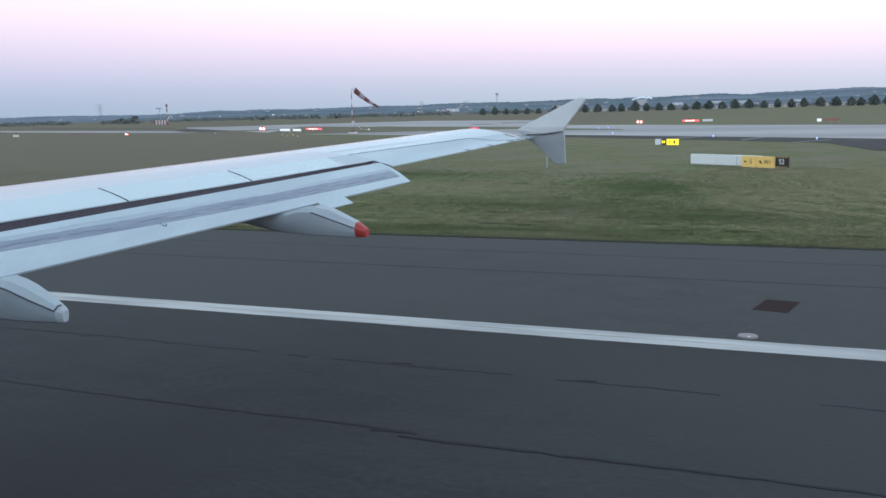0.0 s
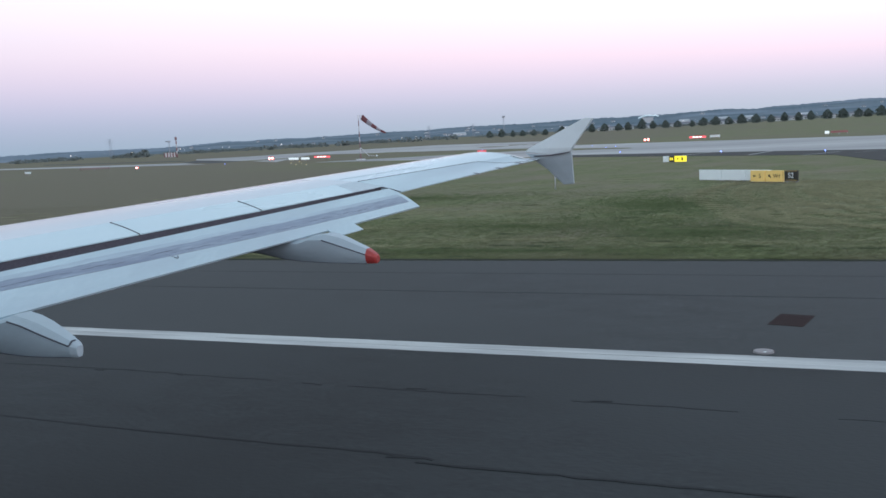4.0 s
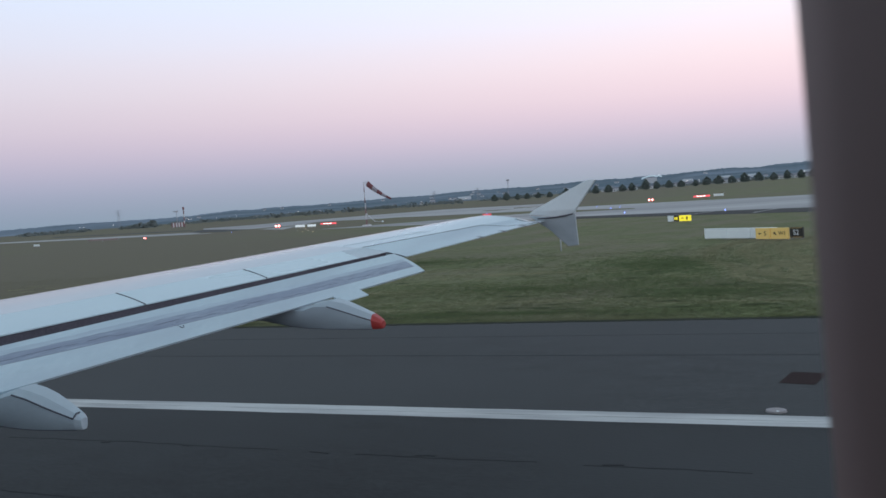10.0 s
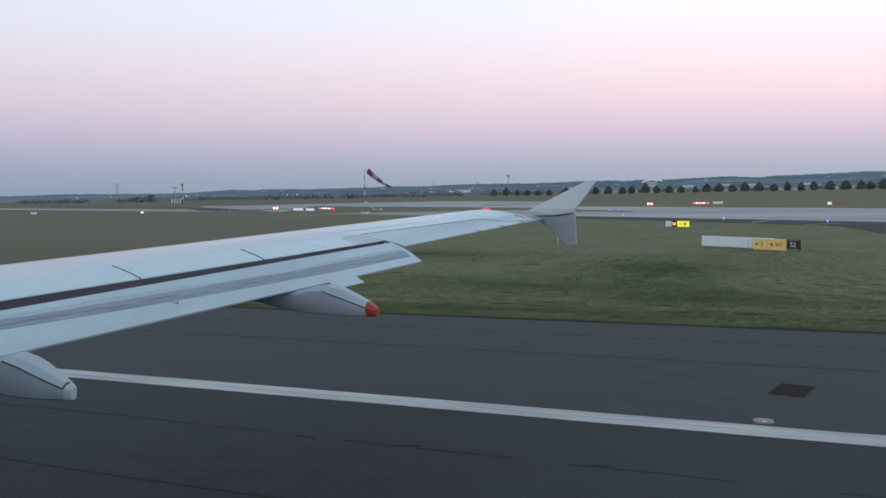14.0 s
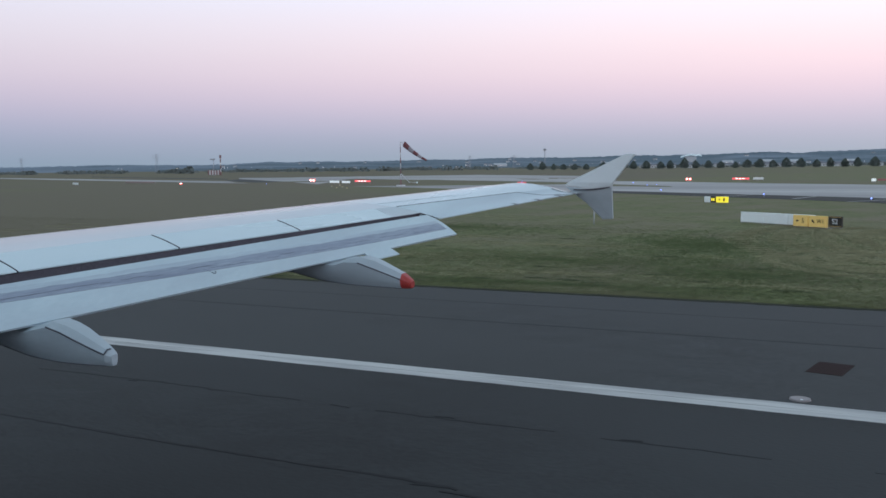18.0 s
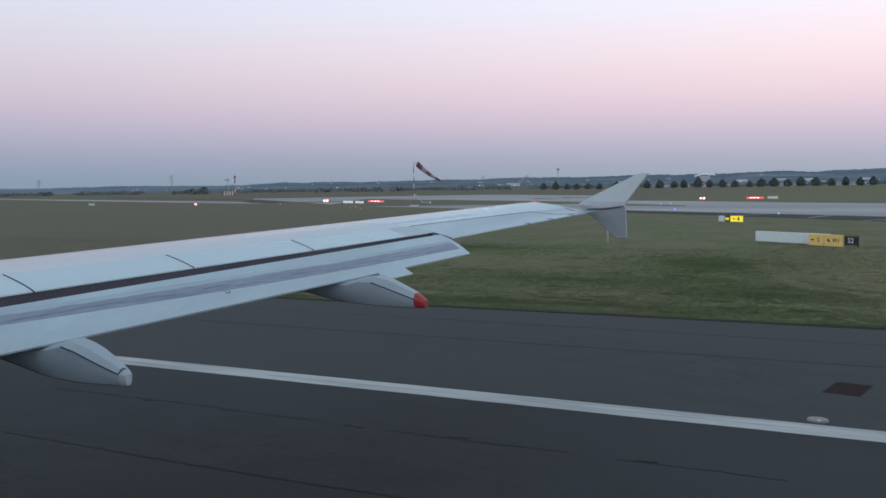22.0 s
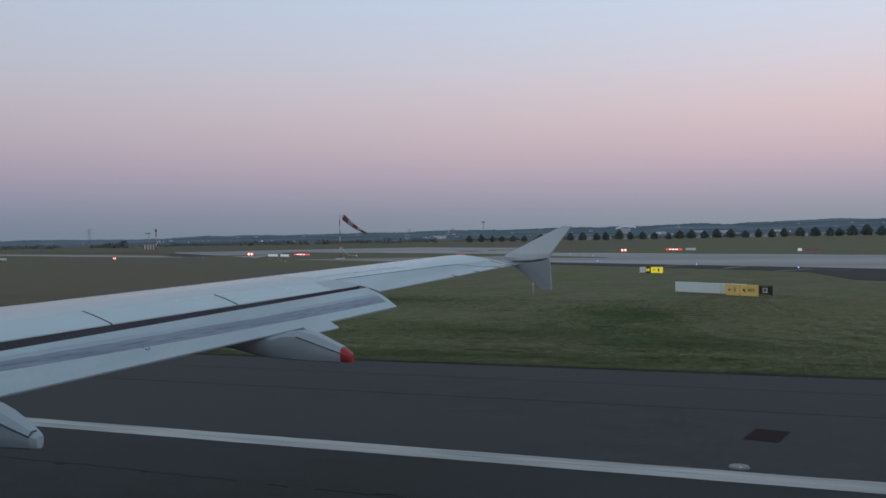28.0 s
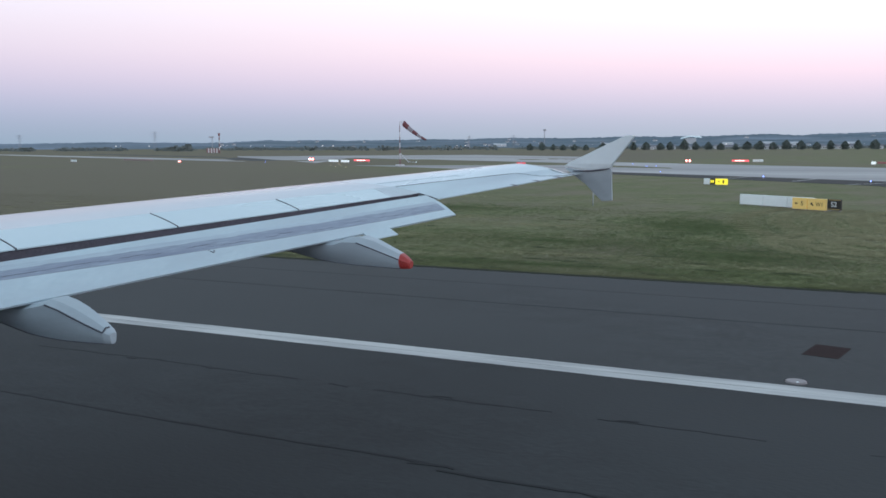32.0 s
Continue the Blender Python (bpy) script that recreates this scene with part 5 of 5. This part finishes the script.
def make_trees():
    protos = [make_tree(s, h, w) for s, h, w in ((1, 10.2, 9.4), (2, 10.8, 9.0), (3, 8.6, 6.8), (4, 9.4, 9.8))]
    rnd = random.Random(8)
    spots = [(a, 985 + rnd.uniform(-12, 12)) for a in ROW]
    az = ROW[-1] - 0.7
    while az > -14:
        spots.append((az, 985 + rnd.uniform(-12, 12)))
        az -= rnd.uniform(0.60, 0.90)
    for i, (a, d) in enumerate(spots):
        x, y = -d * math.sin(radians(a)), d * math.cos(radians(a))
        m = pose(x, y, land(x, y) - 0.2, 0, 0, rnd.uniform(0, 360))
        s = rnd.uniform(0.85, 1.15) * (0.78 if a > 15 else 1.0)
        if i < 4:
            protos[i].matrix_basis = m
            protos[i].scale = (s, s, s)
        else:
            c = copy_thing(protos[rnd.choice((0, 1, 0, 3, 2))], m)
            c.scale = (s, s, s * rnd.uniform(0.92, 1.08))


make_trees()


# ---------------------------------------------------------------- woods, hills, town
def clumps(name, spots, material, label, category):
    rnd = random.Random(31)
    verts, faces = [], []
    for x, y, w, h in spots:
        z0 = land(x, y)
        for k in range(34):
            a, r = rnd.uniform(0, math.tau), w * 0.5 * math.sqrt(rnd.random())
            top = h * math.sqrt(max(0.05, 1 - (r / (w * 0.55)) ** 2))
            c = Vector((x + r * math.cos(a), y + r * math.sin(a), z0 + top * rnd.uniform(0.05, 0.95)))
            q = Euler((rnd.uniform(0, 6), rnd.uniform(0, 6), rnd.uniform(0, 6))).to_matrix()
            s = h * rnd.uniform(0.22, 0.46)
            i = len(verts)
            for px, py in ((-0.6, -0.4), (0.2, -0.6), (0.7, 0.1), (0.1, 0.6), (-0.5, 0.4)):
                verts.append(c + q @ Vector((px * s, py * s, rnd.uniform(-0.2, 0.2) * s)))
            faces.append((i, i + 1, i + 2, i + 3, i + 4))
    tagged(part(name, mesh_of(name, verts, faces), material), label, category, kind="stuff")


def make_woods():
    rnd = random.Random(17)
    spots = []
    for k in range(1100):
        a = rnd.uniform(-16, 66)
        d = rnd.uniform(1250, 1900)
        if noise.noise((a * 0.35, 0, 7)) < -0.12:
            continue
        h = rnd.uniform(2.4, 5.2) * (1.15 if a > 22 else 1.0)
        x, y = -d * math.sin(radians(a)), d * math.cos(radians(a))
        spots.append((x, y, rnd.uniform(10, 26), h))
    for a, h in ((41.6, 10), (42.2, 8), (34.0, 7), (33.4, 6), (31.5, 6), (30.5, 7), (29.2, 7), (25.0, 7), (24.2, 6), (22.0, 7)):
        d = 1150
        spots.append((-d * math.sin(radians(a)), d * math.cos(radians(a)), 18, h))
    clumps("far_woods", spots, "woods", "dark hedges and woods beyond the airfield", "woods")


make_woods()


def hill_height(a, d):
    """Height of the hills at the azimuth a (degrees towards the nose) and distance d."""
    e = 0.0146 - 0.000155 * (a + 3) + 0.0016 * noise.noise((a * 0.16, 0, 1)) + 0.0006 * noise.noise((a * 0.7, 0, 4))
    e = max(e, 0.0045)
    f = min(1.0, max(0.0, (d - 2300) / 2000))
    f = f * f * (3 - 2 * f)
    ripple = 1 + 0.10 * noise.noise((a * 0.5, d * 0.0015, 2))
    return 4.4 + (e * 4300) * f * ripple + f * (3.2 * noise.noise((a * 5, d * 0.004, 0)) + 2.6 * noise.noise((a * 14, d * 0.01, 5)))


def make_hills():
    verts, faces = [], []
    az = [-50 + 0.08 * k for k in range(1880)]
    ds = [2300, 2600, 2900, 3200, 3500, 3800, 4050, 4200, 4300, 4600]
    for a in az:
        for d in ds:
            z = hill_height(a, d) if d > 2300 else 3.0
            if d == 4600:
                z = 10
            verts.append((-d * math.sin(radians(a)), d * math.cos(radians(a)), z))
    n = len(ds)
    for i in range(len(az) - 1):
        for k in range(n - 1):
            q = i * n + k
            faces.append((q, q + n, q + n + 1, q + 1))
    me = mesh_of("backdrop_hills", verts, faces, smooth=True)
    tagged(part("backdrop_hills", me, "hill"), "wooded hills on the horizon, blue haze painted into their colour", "hills", kind="structure")


make_hills()


def house(a, d, w, dp, h, grp, z=None, big=False):
    x, y = -d * math.sin(radians(a)), d * math.cos(radians(a))
    z = (hill_height(a, d) if d > 2300 else land(x, y)) if z is None else z
    g = thing("house", "small pale house in the far town" if not big else "large white hall in the far town", "building", grp, at=(x, y, z - 1.0), turn=a + random.uniform(-25, 25))
    part("wall", box_bm(-w / 2, w / 2, -dp / 2, dp / 2, 0, h + 1, 0.1), "plaster", g)
    bm = bmesh.new()
    o = 0.5
    v = [bm.verts.new(p) for p in ((-w / 2 - o, -dp / 2 - o, h + 1), (w / 2 + o, -dp / 2 - o, h + 1), (w / 2 + o, dp / 2 + o, h + 1), (-w / 2 - o, dp / 2 + o, h + 1), (-w / 2, 0, h + 1 + dp * 0.35), (w / 2, 0, h + 1 + dp * 0.35))]
    for f in ((0, 1, 5, 4), (2, 3, 4, 5), (1, 2, 5), (3, 0, 4), (3, 2, 1, 0)):
        bm.faces.new([v[i] for i in f])
    part("roof", bm, "plaster" if big else "roof_tile", g)
    for k in (-1, 1):
        part("window", box_bm(k * w * 0.25 - 0.6, k * w * 0.25 + 0.6, -dp / 2 - 0.06, -dp / 2 + 0.02, 1.9, 3.3), "sign_black", g)


def make_town():
    rnd = random.Random(23)
    random.seed(3)
    for k in range(40):
        a = rnd.choice((rnd.uniform(16, 27), rnd.uniform(-3, 14), rnd.uniform(-10, 24), rnd.uniform(28, 40)))
        d = rnd.uniform(2450, 3500)
        house(a, d, rnd.uniform(8, 15), rnd.uniform(7, 10), rnd.uniform(3, 5), "houses of the far town")
    for k in range(34):
        a = rnd.choice((rnd.uniform(-12, 3), rnd.uniform(-8, 12), rnd.uniform(0, 13)))
        house(a, rnd.uniform(1180, 1420), rnd.uniform(7, 16), rnd.uniform(6, 9), rnd.uniform(2.6, 4.2), "houses behind the row of trees")
    # hall with a white curved roof
    d, a = 2900, 9.4
    x, y = -d * math.sin(radians(a)), d * math.cos(radians(a))
    g = thing("white_hall", "large hall with a swept white roof on the far hillside", "building", at=(x, y, hill_height(a, d) - 2 + 12), turn=a)
    part("wall", box_bm(-20, 16, -9, 9, -12, 8, 0.2), "plaster", g)
    secs = []
    for i in range(13):
        u = -1 + i / 6
        zz = 13 - 7 * abs(u) ** 1.5 + (3 if u > 0.6 else 0)
        secs.append([(u * 32, -14, zz - 1.2), (u * 32, 0, zz + 3), (u * 32, 14, zz - 1.2), (u * 32, 0, zz - 1.5)])
    lofted("roof", secs, "sign_white", g, "swept white roof")
    for a, d, w in ((3.4, 2700, 46), (4.9, 2750, 40), (14.6, 2700, 34), (7.2, 2700, 30), (21.5, 2700, 40), (0.3, 2650, 34)):
        house(a, d, w, 12, 6, "large sheds of the far town", big=True)
    for k in range(34):
        a = rnd.choice((rnd.uniform(14, 27), rnd.uniform(-6, 12), rnd.uniform(30, 46)))
        d = rnd.uniform(2100, 2600)
        x, y = -d * math.sin(radians(a)), d * math.cos(radians(a))
        z = hill_height(a, d) if d > 2300 else land(x, y)
        g = thing("street_lamp", "distant lit street lamp", "lamp", "distant street lamps", at=(x, y, z - 0.5))
        part("pole", tube_bm([(0, 0, 0), (0, 0, 8)], [0.15, 0.1], 5), "hazy_steel", g)
        part("head", ball_bm(0.5, 8, (0, 0, 8.4)), "lamp_white", g)


make_town()


def pylon(a, d, h):
    x, y = -d * math.sin(radians(a)), d * math.cos(radians(a))
    g = thing("power_pylon", "grey lattice power pylon on the horizon", "pylon", "power pylons", at=(x, y, land(x, y)), turn=a)
    w = h * 0.10
    for sx in (-1, 1):
        for sy in (-1, 1):
            part("leg", tube_bm([(sx * w, sy * w, -1), (sx * w * 0.25, sy * w * 0.25, h)], [0.35, 0.22], 4), "hazy_steel", g)
    for k in range(6):
        f0, f1 = k / 6, (k + 1) / 6
        w0, w1 = w * (1 - 0.75 * f0), w * (1 - 0.75 * f1)
        part("brace", tube_bm([(-w0, -w0, h * f0), (w1, -w1, h * f1)], [0.18, 0.18], 4), "hazy_steel", g)
        part("brace", tube_bm([(w0, -w0, h * f0), (-w1, -w1, h * f1)], [0.18, 0.18], 4), "hazy_steel", g)
    for f, l in ((0.98, 0.22), (0.84, 0.26), (0.72, 0.2)):
        part("crossarm", tube_bm([(-h * l, 0, h * f), (0, 0, h * f + 0.6), (h * l, 0, h * f)], [0.15, 0.35, 0.15], 4), "hazy_steel", g)


for pa, pd, ph in ((43.4, 1900, 36), (23.5, 2150, 30), (20.6, 2150, 30), (51.0, 2000, 30)):
    pylon(pa, pd, ph)


def mast(a, d, h):
    x, y = -d * math.sin(radians(a)), d * math.cos(radians(a))
    g = thing("lattice_mast", "slim lattice mast with a top platform", "mast", "lattice masts", at=(x, y, land(x, y)), turn=a)
    for sx, sy in ((-1, -1), (1, -1), (0, 1)):
        part("leg", tube_bm([(sx * 0.9, sy * 0.9, 0), (sx * 0.5, sy * 0.5, h)], [0.2, 0.15], 5), "hazy_steel", g)
    for k in range(10):
        part("brace", tube_bm([(-0.8, -0.8, h * k / 10), (0.8, -0.8, h * (k + 1) / 10)], [0.12, 0.12], 4), "hazy_steel", g)
    part("platform", box_bm(-2.6, 2.6, -2, 2, h - 0.4, h + 2.4, 0.2), "hazy_steel", g)


mast(18.6, 1500, 31)


def make_localizer():
    """Red and white antenna array with its mast."""
    d, a = 760, 39.95
    x, y = -d * math.sin(radians(a)), d * math.cos(radians(a))
    g = thing("landing_aid", "red and white striped antenna screen with a tall mast", "antenna", at=(x, y, land(x, y)), turn=a)
    for k in range(9):
        part("screen_panel", box_bm(-5.0 + k * 1.12, -3.92 + k * 1.12, -0.2, 0.2, 0.5, 4.2, 0.05), "mast_red" if k % 2 == 0 else "mast_white", g)
        part("support", box_bm(-4.55 + k * 1.12, -4.35 + k * 1.12, 0.2, 0.5, -0.3, 1.0), "steel", g)
    for k in range(6):
        part("mast_band", tube_bm([(5.5, 0, 2.7 * k), (5.5, 0, 2.7 * (k + 1))], [0.45, 0.45], 8), "mast_white" if k % 2 else "mast_red", g)
    part("head", box_bm(4.7, 6.3, -0.5, 0.5, 14.5, 17.0, 0.1), "mast_red", g)
    part("arm", box_bm(-3.0, 1.2, -0.3, 0.3, 13.0, 14.0, 0.1), "hazy_steel", g)
    part("arm_mast", tube_bm([(-0.2, 0, 0), (-0.2, 0, 13.2)], [0.3, 0.25], 6), "hazy_steel", g)


make_localizer()
